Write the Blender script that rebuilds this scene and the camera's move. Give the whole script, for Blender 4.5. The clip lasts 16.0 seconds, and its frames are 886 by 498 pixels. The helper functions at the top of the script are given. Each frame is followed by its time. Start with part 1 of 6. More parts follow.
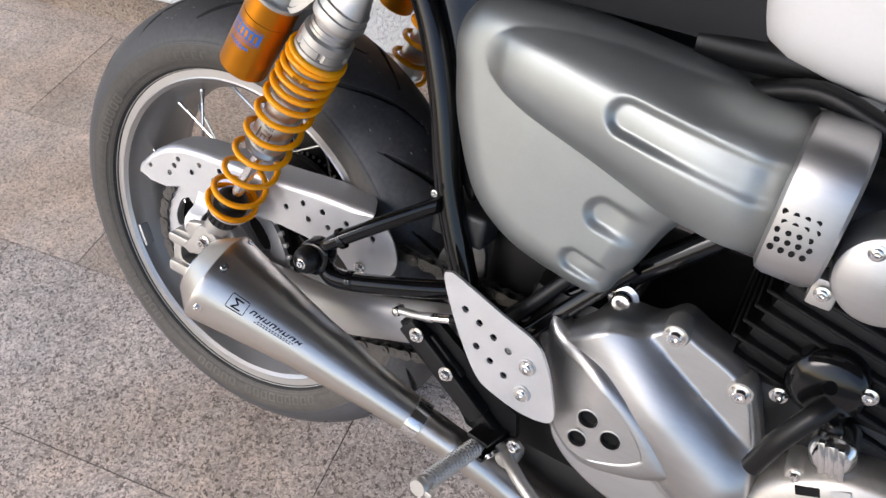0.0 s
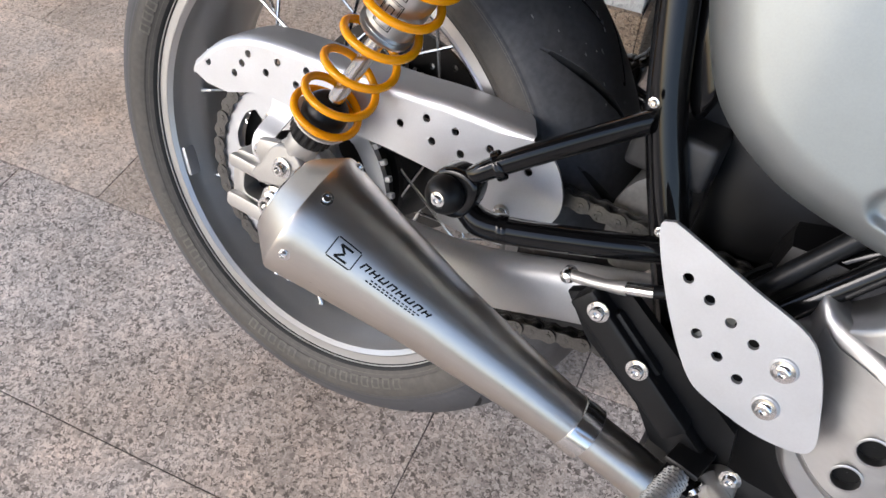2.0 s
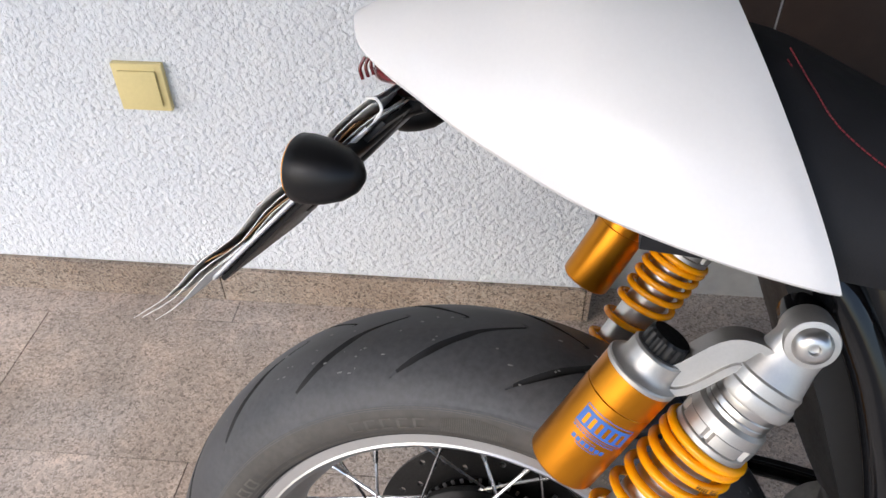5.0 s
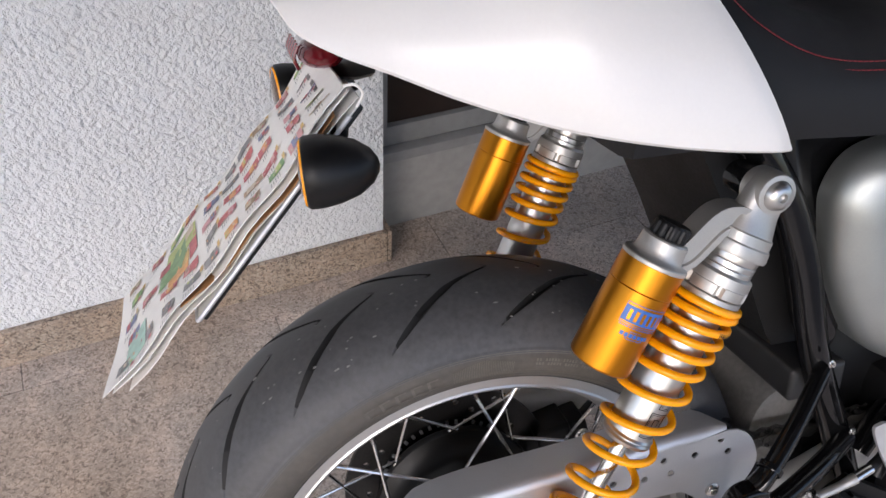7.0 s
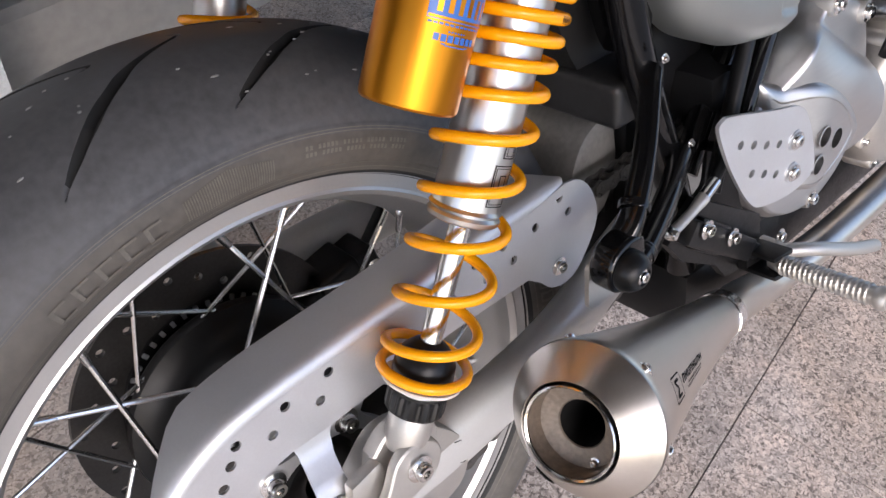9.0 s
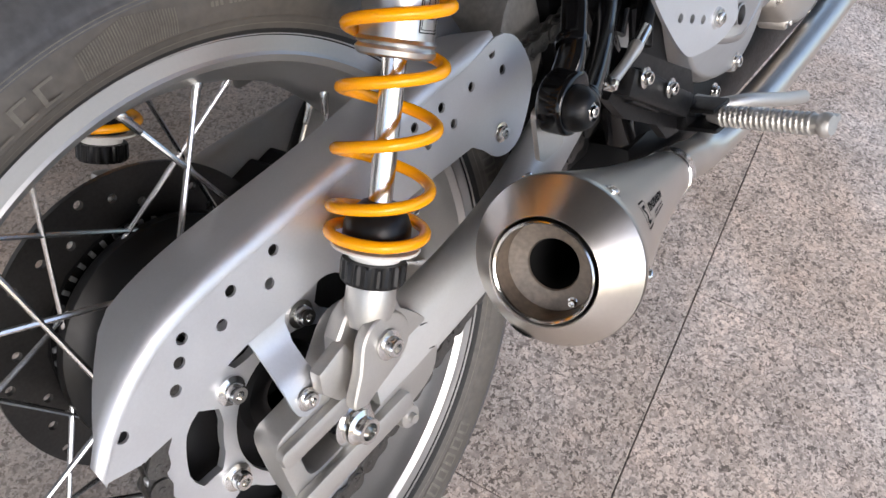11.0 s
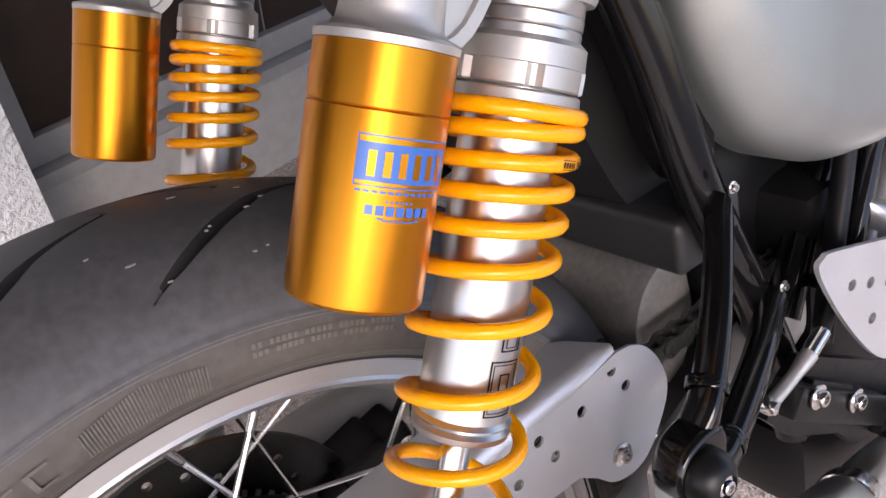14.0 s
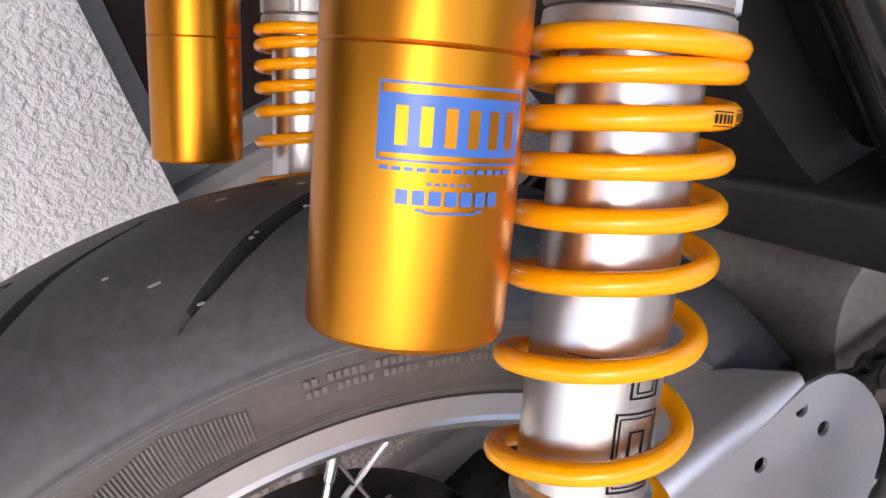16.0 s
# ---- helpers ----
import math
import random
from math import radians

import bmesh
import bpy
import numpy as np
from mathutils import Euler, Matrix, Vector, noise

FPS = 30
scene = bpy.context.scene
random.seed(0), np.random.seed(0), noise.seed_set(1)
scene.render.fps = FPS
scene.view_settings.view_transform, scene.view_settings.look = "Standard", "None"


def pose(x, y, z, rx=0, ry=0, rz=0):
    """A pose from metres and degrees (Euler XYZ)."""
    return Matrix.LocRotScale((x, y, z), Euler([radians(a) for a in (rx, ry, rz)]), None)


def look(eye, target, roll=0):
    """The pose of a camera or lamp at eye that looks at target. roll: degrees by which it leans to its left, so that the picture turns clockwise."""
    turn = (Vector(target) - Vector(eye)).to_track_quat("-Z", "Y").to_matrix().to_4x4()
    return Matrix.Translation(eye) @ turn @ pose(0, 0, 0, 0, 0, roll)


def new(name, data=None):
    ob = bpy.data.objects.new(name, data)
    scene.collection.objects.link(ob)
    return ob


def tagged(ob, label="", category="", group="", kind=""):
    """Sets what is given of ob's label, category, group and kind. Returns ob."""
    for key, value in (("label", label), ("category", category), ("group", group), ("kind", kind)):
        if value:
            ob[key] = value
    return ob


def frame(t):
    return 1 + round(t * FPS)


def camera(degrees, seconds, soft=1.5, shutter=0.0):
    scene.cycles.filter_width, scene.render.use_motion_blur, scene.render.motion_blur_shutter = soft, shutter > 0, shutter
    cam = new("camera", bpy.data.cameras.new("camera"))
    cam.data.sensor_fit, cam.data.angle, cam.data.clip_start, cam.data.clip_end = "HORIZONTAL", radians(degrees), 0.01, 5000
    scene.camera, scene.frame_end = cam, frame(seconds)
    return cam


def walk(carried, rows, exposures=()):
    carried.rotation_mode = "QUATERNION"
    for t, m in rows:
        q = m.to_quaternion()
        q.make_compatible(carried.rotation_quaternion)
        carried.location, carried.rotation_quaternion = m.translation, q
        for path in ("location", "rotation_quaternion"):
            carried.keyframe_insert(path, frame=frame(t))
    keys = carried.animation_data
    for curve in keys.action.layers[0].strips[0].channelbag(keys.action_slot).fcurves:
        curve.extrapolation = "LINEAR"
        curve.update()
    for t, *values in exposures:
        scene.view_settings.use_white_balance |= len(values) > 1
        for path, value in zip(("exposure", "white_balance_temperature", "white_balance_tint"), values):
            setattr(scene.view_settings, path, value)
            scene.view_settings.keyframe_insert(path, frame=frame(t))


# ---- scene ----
cam = camera(59.2, 16.0, soft=1.5)
PATH = [
    (0, 0.6047, -0.4414, 1.1080, 40.40, 1.10, 31.08),
    (0.5, 0.5997, -0.4370, 1.0989, 39.49, 0.40, 38.52),
    (1, 0.5470, -0.4390, 1.0608, 39.08, 0.47, 39.16),
    (1.5, 0.4447, -0.4085, 0.9735, 38.62, 0.18, 35.57),
    (2, 0.4100, -0.3916, 0.9018, 37.97, -0.47, 33.76),
    (2.5, 0.3661, -0.3597, 0.8599, 38.48, -0.63, 33.89),
    (3, 0.3391, -0.3462, 0.8484, 39.72, 0.19, 33.52),
    (3.5, 0.3031, -0.3500, 0.9024, 41.69, 0.78, 31.52),
    (4, 0.2789, -0.3173, 0.9789, 43.72, 1.02, 28.13),
    (4.3, 0.2451, -0.2905, 1.0226, 45.52, 0.60, 25.73),
    (4.5, 0.2008, -0.2862, 1.0495, 47.41, 0.16, 23.03),
    (4.7, 0.1481, -0.2965, 1.0852, 48.99, 0.09, 19.54),
    (6.8, -0.1576, -0.3287, 1.1174, 45.97, -1.89, -11.41),
    (7, -0.1741, -0.3127, 1.1124, 45.81, -3.03, -15.12),
    (7.5, -0.2319, -0.2484, 1.0984, 44.88, -6.10, -23.56),
    (8, -0.2775, -0.1935, 1.0390, 43.29, -7.98, -33.80),
    (8.3, -0.2438, -0.2017, 0.9670, 42.67, -7.72, -38.43),
    (8.5, -0.2073, -0.2045, 0.9294, 41.44, -7.55, -39.72),
    (9, -0.1464, -0.2030, 0.8736, 40.47, -7.00, -42.11),
    (9.5, -0.1142, -0.1985, 0.8397, 40.60, -6.24, -45.08),
    (10, -0.1347, -0.2330, 0.7966, 40.11, -6.60, -49.83),
    (10.2, -0.1537, -0.2378, 0.7812, 40.55, -6.71, -52.50),
    (12.3, -0.1811, -0.1943, 0.8152, 42.28, -2.44, -50.39),
    (12.5, -0.1525, -0.2024, 0.8168, 43.17, -2.68, -49.71),
    (13, -0.0970, -0.1943, 0.8573, 45.48, -2.34, -48.21),
    (13.5, -0.0789, -0.1694, 0.8412, 46.91, -1.54, -44.98),
    (14, -0.0262, -0.1635, 0.8269, 48.12, 0.95, -38.56),
    (14.5, 0.0185, -0.1662, 0.8116, 49.03, 3.92, -34.99),
    (15, 0.0421, -0.1604, 0.7921, 49.17, 6.68, -32.17),
    (15.5, 0.0404, -0.1357, 0.7682, 48.82, 9.19, -30.71),
    (16, 0.0322, -0.1205, 0.7639, 49.14, 10.33, -30.61),
]
walk(cam, [(t, pose(x, y, z, rx, ry, rz)) for t, x, y, z, rx, ry, rz in PATH], [(0, 0.99, 6500, 14), (2, 1.07, 6480, 13), (4.7, 1.16, 6480, 13), (7, 0.98, 6500, 16), (8, 1.04, 6500, 17), (9.5, 1.26, 6560, 17), (10.2, 1.12, 6500, 13), (12.5, 1.42, 6540, 14), (13.5, 1.43, 6700, 22), (14.5, 1.45, 6750, 23), (16, 1.41, 6700, 23)])

# ---- light: a bright overcast day under a roofed forecourt ----
world = bpy.data.worlds.new("sky")
scene.world = world
world.use_nodes = True
wn = world.node_tree
sky = wn.nodes.new("ShaderNodeTexSky")
sky.sky_type = "NISHITA"
sky.sun_disc = False
sky.sun_elevation, sky.sun_rotation = radians(38), radians(214)
sky.air_density, sky.dust_density = 1.0, 1.7
wn.links.new(sky.outputs[0], wn.nodes["Background"].inputs[0])
wn.nodes["Background"].inputs[1].default_value = 0.15
sun = new("sun", bpy.data.lights.new("sun", "SUN"))
sun.data.energy, sun.data.angle, sun.data.color = 1.2, radians(34), (1.0, 0.985, 0.965)
sun.matrix_world = look((-2.1, -3.1, 2.9), (0, 0, 0))

# ---- materials ----
def material(name, color, rough=0.5, metal=0.0, grain=0.0, size=200.0, bump=0.0, rough_var=0.0, spec=0.5, stretch=(1, 1, 1), second=None, coat=0.0):
    """A Principled surface with noise at two scales in colour, roughness and relief."""
    m = bpy.data.materials.new(name)
    m.use_nodes = True
    nt = m.node_tree
    b = nt.nodes["Principled BSDF"]
    b.inputs["Roughness"].default_value, b.inputs["Metallic"].default_value = rough, metal
    b.inputs["Specular IOR Level"].default_value = spec
    b.inputs["Coat Weight"].default_value = coat
    b.inputs["Coat Roughness"].default_value = 0.06
    co = nt.nodes.new("ShaderNodeTexCoord")
    mp = nt.nodes.new("ShaderNodeMapping")
    mp.inputs["Scale"].default_value = stretch
    nt.links.new(co.outputs["Object"], mp.inputs["Vector"])
    n1, n2 = nt.nodes.new("ShaderNodeTexNoise"), nt.nodes.new("ShaderNodeTexNoise")
    n1.inputs["Scale"].default_value, n2.inputs["Scale"].default_value = size, size / 14
    n1.inputs["Detail"].default_value, n2.inputs["Detail"].default_value = 4, 3
    for n in (n1, n2):
        nt.links.new(mp.outputs[0], n.inputs["Vector"])
    mix = nt.nodes.new("ShaderNodeMix")
    mix.data_type = "RGBA"
    mix.inputs[0].default_value = 0.5
    nt.links.new(n1.outputs[0], mix.inputs[6])
    nt.links.new(n2.outputs[0], mix.inputs[7])
    ramp = nt.nodes.new("ShaderNodeValToRGB")
    ramp.color_ramp.elements[0].position, ramp.color_ramp.elements[1].position = 0.32, 0.68
    c = Vector(color[:3])
    d = Vector(second) if second else c * (1 - grain)
    ramp.color_ramp.elements[0].color = (*d, 1)
    ramp.color_ramp.elements[1].color = (*(c * (1 + grain * 0.5)), 1)
    nt.links.new(mix.outputs[2], ramp.inputs[0])
    nt.links.new(ramp.outputs[0], b.inputs["Base Color"])
    if rough_var:
        rr = nt.nodes.new("ShaderNodeMapRange")
        rr.inputs[1].default_value, rr.inputs[2].default_value = 0.3, 0.7
        rr.inputs[3].default_value, rr.inputs[4].default_value = max(0.02, rough - rough_var), min(1, rough + rough_var)
        nt.links.new(mix.outputs[2], rr.inputs[0])
        nt.links.new(rr.outputs[0], b.inputs["Roughness"])
    if bump:
        bp = nt.nodes.new("ShaderNodeBump")
        bp.inputs["Strength"].default_value, bp.inputs["Distance"].default_value = 0.6, bump
        nt.links.new(n1.outputs[0], bp.inputs["Height"])
        nt.links.new(bp.outputs[0], b.inputs["Normal"])
    return m


RUBBER = material("tyre_rubber", (0.072, 0.072, 0.075), 0.54, 0, 0.42, 180, 0.00016, 0.10)
SIDEWALL = material("dusty_sidewall", (0.088, 0.079, 0.068), 0.65, 0, 0.35, 160, 0.00014, 0.08)
RIM_ALU = material("rim_aluminium", (0.48, 0.475, 0.465), 0.40, 0.9, 0.05, 500, 0, 0.04)
SPOKE = material("spoke_steel", (0.70, 0.70, 0.70), 0.22, 1, 0.1, 300)
BLACK = material("black_paint", (0.005, 0.005, 0.0055), 0.12, 0, 0.3, 300, 0.00003, 0.05, spec=0.42)
MATT = material("matt_black", (0.0065, 0.0065, 0.007), 0.40, 0, 0.3, 300, 0.00008, 0.1, spec=0.3)
SILVER = material("silver_paint", (0.335, 0.355, 0.35), 0.43, 0.82, 0.06, 700, 0.00002, 0.04)
SWING = material("swingarm_paint", (0.54, 0.54, 0.53), 0.42, 0.35, 0.06, 500, 0.00003, 0.05)
DAMPER = material("damper_alloy", (0.58, 0.57, 0.555), 0.33, 1, 0.04, 500, 0, 0.04, stretch=(1, 1, 0.06))
PLASTIC = material("black_plastic", (0.014, 0.014, 0.0145), 0.5, 0, 0.3, 300, 0.0002, 0.1, spec=0.4)
COVER = material("polished_case", (0.53, 0.527, 0.525), 0.42, 1, 0.08, 260, 0.00001, 0.05, stretch=(0.12, 1, 1))
GUARD = material("satin_aluminium", (0.61, 0.62, 0.64), 0.45, 0.8, 0.06, 600, 0.00002, 0.06)
CAST = material("cast_aluminium", (0.52, 0.505, 0.48), 0.46, 0.85, 0.08, 500, 0.00003, 0.06)
STEEL = material("brushed_steel", (0.64, 0.60, 0.55), 0.32, 1, 0.05, 420, 0.00001, 0.05, stretch=(1, 1, 0.08))
SOOT = material("sooty_steel", (0.26, 0.215, 0.175), 0.5, 0.7, 0.4, 300, 0.0001, 0.1)
CHROME = material("bright_steel", (0.75, 0.74, 0.72), 0.16, 1, 0.06, 300, 0, 0.05)
GOLD = material("gold_anodised", (0.54, 0.205, 0.013), 0.33, 0.95, 0.03, 700, 0, 0.02, stretch=(1, 1, 0.05))
YELLOW = material("yellow_spring_paint", (1.0, 0.39, 0.0015), 0.20, 0, 0.03, 300, 0.00001, 0.04, spec=0.45)
WHITE = material("white_gloss_paint", (0.82, 0.80, 0.78), 0.32, 0, 0.02, 300, 0, 0.03, coat=0.15)


def plaster():
    """Rough white plaster: worm-like ridges some millimetres high."""
    m = material("white_plaster", (0.76, 0.785, 0.80), 0.9, 0, 0.04, 130)
    nt = m.node_tree
    geo = nt.nodes.new("ShaderNodeNewGeometry")
    ns = nt.nodes.new("ShaderNodeTexNoise")
    ns.inputs["Scale"].default_value, ns.inputs["Detail"].default_value, ns.inputs["Distortion"].default_value = 105, 3, 0.15
    n2 = nt.nodes.new("ShaderNodeTexNoise")
    n2.inputs["Scale"].default_value, n2.inputs["Detail"].default_value = 320, 2
    nt.links.new(geo.outputs["Position"], ns.inputs["Vector"])
    nt.links.new(geo.outputs["Position"], n2.inputs["Vector"])
    mr = nt.nodes.new("ShaderNodeMapRange")
    mr.inputs[1].default_value, mr.inputs[2].default_value = 0.30, 0.72
    nt.links.new(ns.outputs[0], mr.inputs[0])
    ad = nt.nodes.new("ShaderNodeMath")
    ad.operation = "MULTIPLY_ADD"
    ad.inputs[1].default_value = 0.25
    nt.links.new(n2.outputs[0], ad.inputs[0])
    nt.links.new(mr.outputs[0], ad.inputs[2])
    bp = nt.nodes.new("ShaderNodeBump")
    bp.inputs["Strength"].default_value, bp.inputs["Distance"].default_value = 1.0, 0.0040
    nt.links.new(ad.outputs[0], bp.inputs["Height"])
    nt.links.new(bp.outputs[0], nt.nodes["Principled BSDF"].inputs["Normal"])
    return m


PLASTER = plaster()
LEATHER = material("seat_vinyl", (0.014, 0.014, 0.0155), 0.6, 0, 0.3, 900, 0.0002, 0.08, spec=0.25)
BRASSCHAIN = material("chain_steel", (0.15, 0.146, 0.140), 0.38, 0.9, 0.4, 500, 0.0001, 0.15)
DISC = material("disc_dark_steel", (0.045, 0.043, 0.042), 0.42, 0.7, 0.3, 400, 0.00003, 0.1)
BLUE = material("blue_print", (0.035, 0.14, 0.46), 0.35)
# near-black for print, and for the dark inside holes and bores
INK_AND_HOLE = material("print_and_hole_black", (0.012, 0.012, 0.012), 0.8, spec=0.1)
RED = material("red_lens", (0.13, 0.005, 0.009), 0.1, 0, 0.1, 100, coat=0.5)
AMBER = material("amber_lens", (0.9, 0.35, 0.01), 0.12, 0, 0.1, 100, coat=0.5)
IVORY = material("ivory_plastic", (0.72, 0.60, 0.28), 0.4, 0, 0.05)
STITCH = material("red_thread", (0.17, 0.012, 0.02), 0.7)
WHITEPL = material("white_plastic", (0.75, 0.74, 0.70), 0.4, 0, 0.05)


def granite(name, base, dark, light, warm):
    m = bpy.data.materials.new(name)
    m.use_nodes = True
    nt = m.node_tree
    b = nt.nodes["Principled BSDF"]
    co = nt.nodes.new("ShaderNodeTexCoord")
    geo = nt.nodes.new("ShaderNodeNewGeometry")
    src = geo.outputs["Position"]

    def layer(kind, scale, lo, hi, color, below, detail=2):
        n = nt.nodes.new(kind)
        n.inputs["Scale"].default_value = scale
        if kind == "ShaderNodeTexNoise":
            n.inputs["Detail"].default_value = detail
        nt.links.new(src, n.inputs["Vector"])
        mr = nt.nodes.new("ShaderNodeMapRange")
        mr.inputs[1].default_value, mr.inputs[2].default_value = lo, hi
        nt.links.new(n.outputs[0], mr.inputs[0])
        mx = nt.nodes.new("ShaderNodeMix")
        mx.data_type = "RGBA"
        nt.links.new(mr.outputs[0], mx.inputs[0])
        if isinstance(below, tuple):
            mx.inputs[6].default_value = (*below, 1)
        else:
            nt.links.new(below, mx.inputs[6])
        mx.inputs[7].default_value = (*color, 1)
        return mx.outputs[2]

    # crystals: cells some millimetres wide, each of one shade
    vo = nt.nodes.new("ShaderNodeTexVoronoi")
    vo.inputs["Scale"].default_value = 300
    warp = nt.nodes.new("ShaderNodeTexNoise")
    warp.inputs["Scale"].default_value = 160
    nt.links.new(src, warp.inputs["Vector"])
    off = nt.nodes.new("ShaderNodeVectorMath")
    off.operation = "MULTIPLY_ADD"
    off.inputs[1].default_value = (0.012, 0.012, 0.012)
    nt.links.new(warp.outputs["Color"], off.inputs[0])
    nt.links.new(src, off.inputs[2])
    nt.links.new(off.outputs[0], vo.inputs["Vector"])
    sp = nt.nodes.new("ShaderNodeSeparateColor")
    nt.links.new(vo.outputs["Color"], sp.inputs[0])
    ramp = nt.nodes.new("ShaderNodeValToRGB")
    ramp.color_ramp.elements[0].color = (*dark, 1)
    ramp.color_ramp.elements[1].color = (*light, 1)
    for at, col in ((0.12, dark), (0.22, tuple((p + q) / 2 for p, q in zip(dark, base))), (0.45, base), (0.62, warm), (0.80, light)):
        ramp.color_ramp.elements.new(at).color = (*col, 1)
    nt.links.new(sp.outputs[0], ramp.inputs[0])
    c = layer("ShaderNodeTexNoise", 420, 0.60, 0.70, dark, ramp.outputs[0])
    c = layer("ShaderNodeTexNoise", 60, 0.45, 0.95, base, c)
    # worn and trodden patches, from a hand's width to a pace
    worn = layer("ShaderNodeTexNoise", 5.5, 0.36, 0.66, (0.76, 0.745, 0.73), (1.0, 1.0, 1.0), 5)
    worn2 = layer("ShaderNodeTexNoise", 17, 0.45, 0.75, (1.10, 1.05, 1.01), (0.90, 0.89, 0.88), 4)
    brown = layer("ShaderNodeTexNoise", 1.7, 0.42, 0.62, (0.94, 0.86, 0.78), (1.0, 1.0, 1.0), 4)
    for w in (worn, worn2, brown):
        mu = nt.nodes.new("ShaderNodeMix")
        mu.data_type, mu.blend_type = "RGBA", "MULTIPLY"
        mu.inputs[0].default_value = 1.0
        nt.links.new(c, mu.inputs[6])
        nt.links.new(w, mu.inputs[7])
        c = mu.outputs[2]
    info = nt.nodes.new("ShaderNodeObjectInfo")
    hsv = nt.nodes.new("ShaderNodeHueSaturation")
    mr = nt.nodes.new("ShaderNodeMapRange")
    mr.inputs[3].default_value, mr.inputs[4].default_value = 0.90, 1.08
    nt.links.new(info.outputs["Random"], mr.inputs[0])
    nt.links.new(mr.outputs[0], hsv.inputs["Value"])
    nt.links.new(c, hsv.inputs["Color"])
    nt.links.new(hsv.outputs[0], b.inputs["Base Color"])
    b.inputs["Roughness"].default_value = 0.62
    bp = nt.nodes.new("ShaderNodeBump")
    bp.inputs["Strength"].default_value, bp.inputs["Distance"].default_value = 0.3, 0.0006
    n = nt.nodes.new("ShaderNodeTexNoise")
    n.inputs["Scale"].default_value = 300
    nt.links.new(src, n.inputs["Vector"])
    nt.links.new(n.outputs[0], bp.inputs["Height"])
    nt.links.new(bp.outputs[0], b.inputs["Normal"])
    return m


GRANITE = granite("grey_granite", (0.545, 0.505, 0.485), (0.17, 0.15, 0.14), (0.82, 0.78, 0.755), (0.62, 0.555, 0.52))
GRANITE_SHADED = granite("brownish_shaded_granite", (0.60, 0.535, 0.485), (0.31, 0.265, 0.23), (0.76, 0.69, 0.63), (0.64, 0.555, 0.49))
GRANITE_WARM = granite("warm_granite", (0.38, 0.32, 0.27), (0.13, 0.105, 0.085), (0.50, 0.44, 0.37), (0.42, 0.33, 0.26))
GROUT = material("joint_mortar", (0.20, 0.185, 0.17), 0.9, 0, 0.3, 300, 0.0005)

# ---- mesh helpers ----
def mesh_of(name, verts, faces, mat, smooth=True, angle=40):
    me = bpy.data.meshes.new(name)
    me.from_pydata([tuple(v) for v in verts], [], faces)
    me.materials.append(mat)
    if smooth:
        me.shade_smooth()
        me.set_sharp_from_angle(angle=radians(angle))
    return me


def shift(verts, faces, more_v, more_f):
    n = len(verts)
    verts.extend(more_v)
    faces.extend(tuple(i + n for i in f) for f in more_f)


def lathe(profile, n=48, axis="Z", closed=False):
    """Points (radius, height) turned round an axis."""
    v, f = [], []
    k = len(profile)
    for i in range(n):
        a = 2 * math.pi * i / n
        for r, h in profile:
            p = (r * math.cos(a), r * math.sin(a), h)
            v.append(p if axis == "Z" else (p[0], p[2], p[1]))
    for i in range(n):
        for j in range(k if closed else k - 1):
            a, b = i * k + j, i * k + (j + 1) % k
            c, d = ((i + 1) % n) * k + (j + 1) % k, ((i + 1) % n) * k + j
            f.append((a, d, c, b) if axis == "Z" else (a, b, c, d))
    return v, f


def tube(path, r, n=12, caps=True, closed=False):
    """A round tube along points; r is one radius or one for each point."""
    pts = [Vector(p) for p in path]
    rs = r if isinstance(r, (list, tuple)) else [r] * len(pts)
    v, f = [], []
    up = None
    for i, p in enumerate(pts):
        if closed:
            d = (pts[(i + 1) % len(pts)] - pts[i - 1]).normalized()
        else:
            d = (pts[min(i + 1, len(pts) - 1)] - pts[max(i - 1, 0)]).normalized()
        if up is None:
            up = d.orthogonal().normalized()
        up = (up - d * up.dot(d)).normalized()
        side = d.cross(up)
        for j in range(n):
            a = 2 * math.pi * j / n
            v.append(p + (up * math.cos(a) + side * math.sin(a)) * rs[i])
    m = len(pts)
    for i in range(m if closed else m - 1):
        for j in range(n):
            f.append((i * n + j, i * n + (j + 1) % n, ((i + 1) % m) * n + (j + 1) % n, ((i + 1) % m) * n + j))
    if caps and not closed:
        f.append(tuple(reversed(range(n))))
        f.append(tuple((m - 1) * n + j for j in range(n)))
    return v, f


def smooth_path(pts, steps=6):
    """Catmull-Rom through the points."""
    p = [Vector(q) for q in pts]
    p = [2 * p[0] - p[1], *p, 2 * p[-1] - p[-2]]
    out = []
    for i in range(1, len(p) - 2):
        for s in range(steps):
            t = s / steps
            a, b, c, d = p[i - 1 : i + 3]
            out.append(0.5 * (2 * b + (c - a) * t + (2 * a - 5 * b + 4 * c - d) * t * t + (3 * b - a - 3 * c + d) * t**3))
    return out + [p[-2]]


def box(x0, x1, y0, y1, z0, z1, bevel=0.0, seg=2):
    bm = bmesh.new()
    bmesh.ops.create_cube(bm, size=1)
    for v in bm.verts:
        v.co = Vector(((x0 + x1) / 2 + v.co.x * (x1 - x0), (y0 + y1) / 2 + v.co.y * (y1 - y0), (z0 + z1) / 2 + v.co.z * (z1 - z0)))
    if bevel:
        bmesh.ops.bevel(bm, geom=bm.edges[:], offset=bevel, segments=seg, affect="EDGES", profile=0.6)
    v = [tuple(q.co) for q in bm.verts]
    bm.verts.index_update()
    f = [tuple(q.index for q in face.verts) for face in bm.faces]
    bm.free()
    return v, f


def moved(vf, m):
    return [m @ Vector(q) for q in vf[0]], vf[1]


def joined(*parts):
    v, f = [], []
    for a, b in parts:
        shift(v, f, a, b)
    return v, f


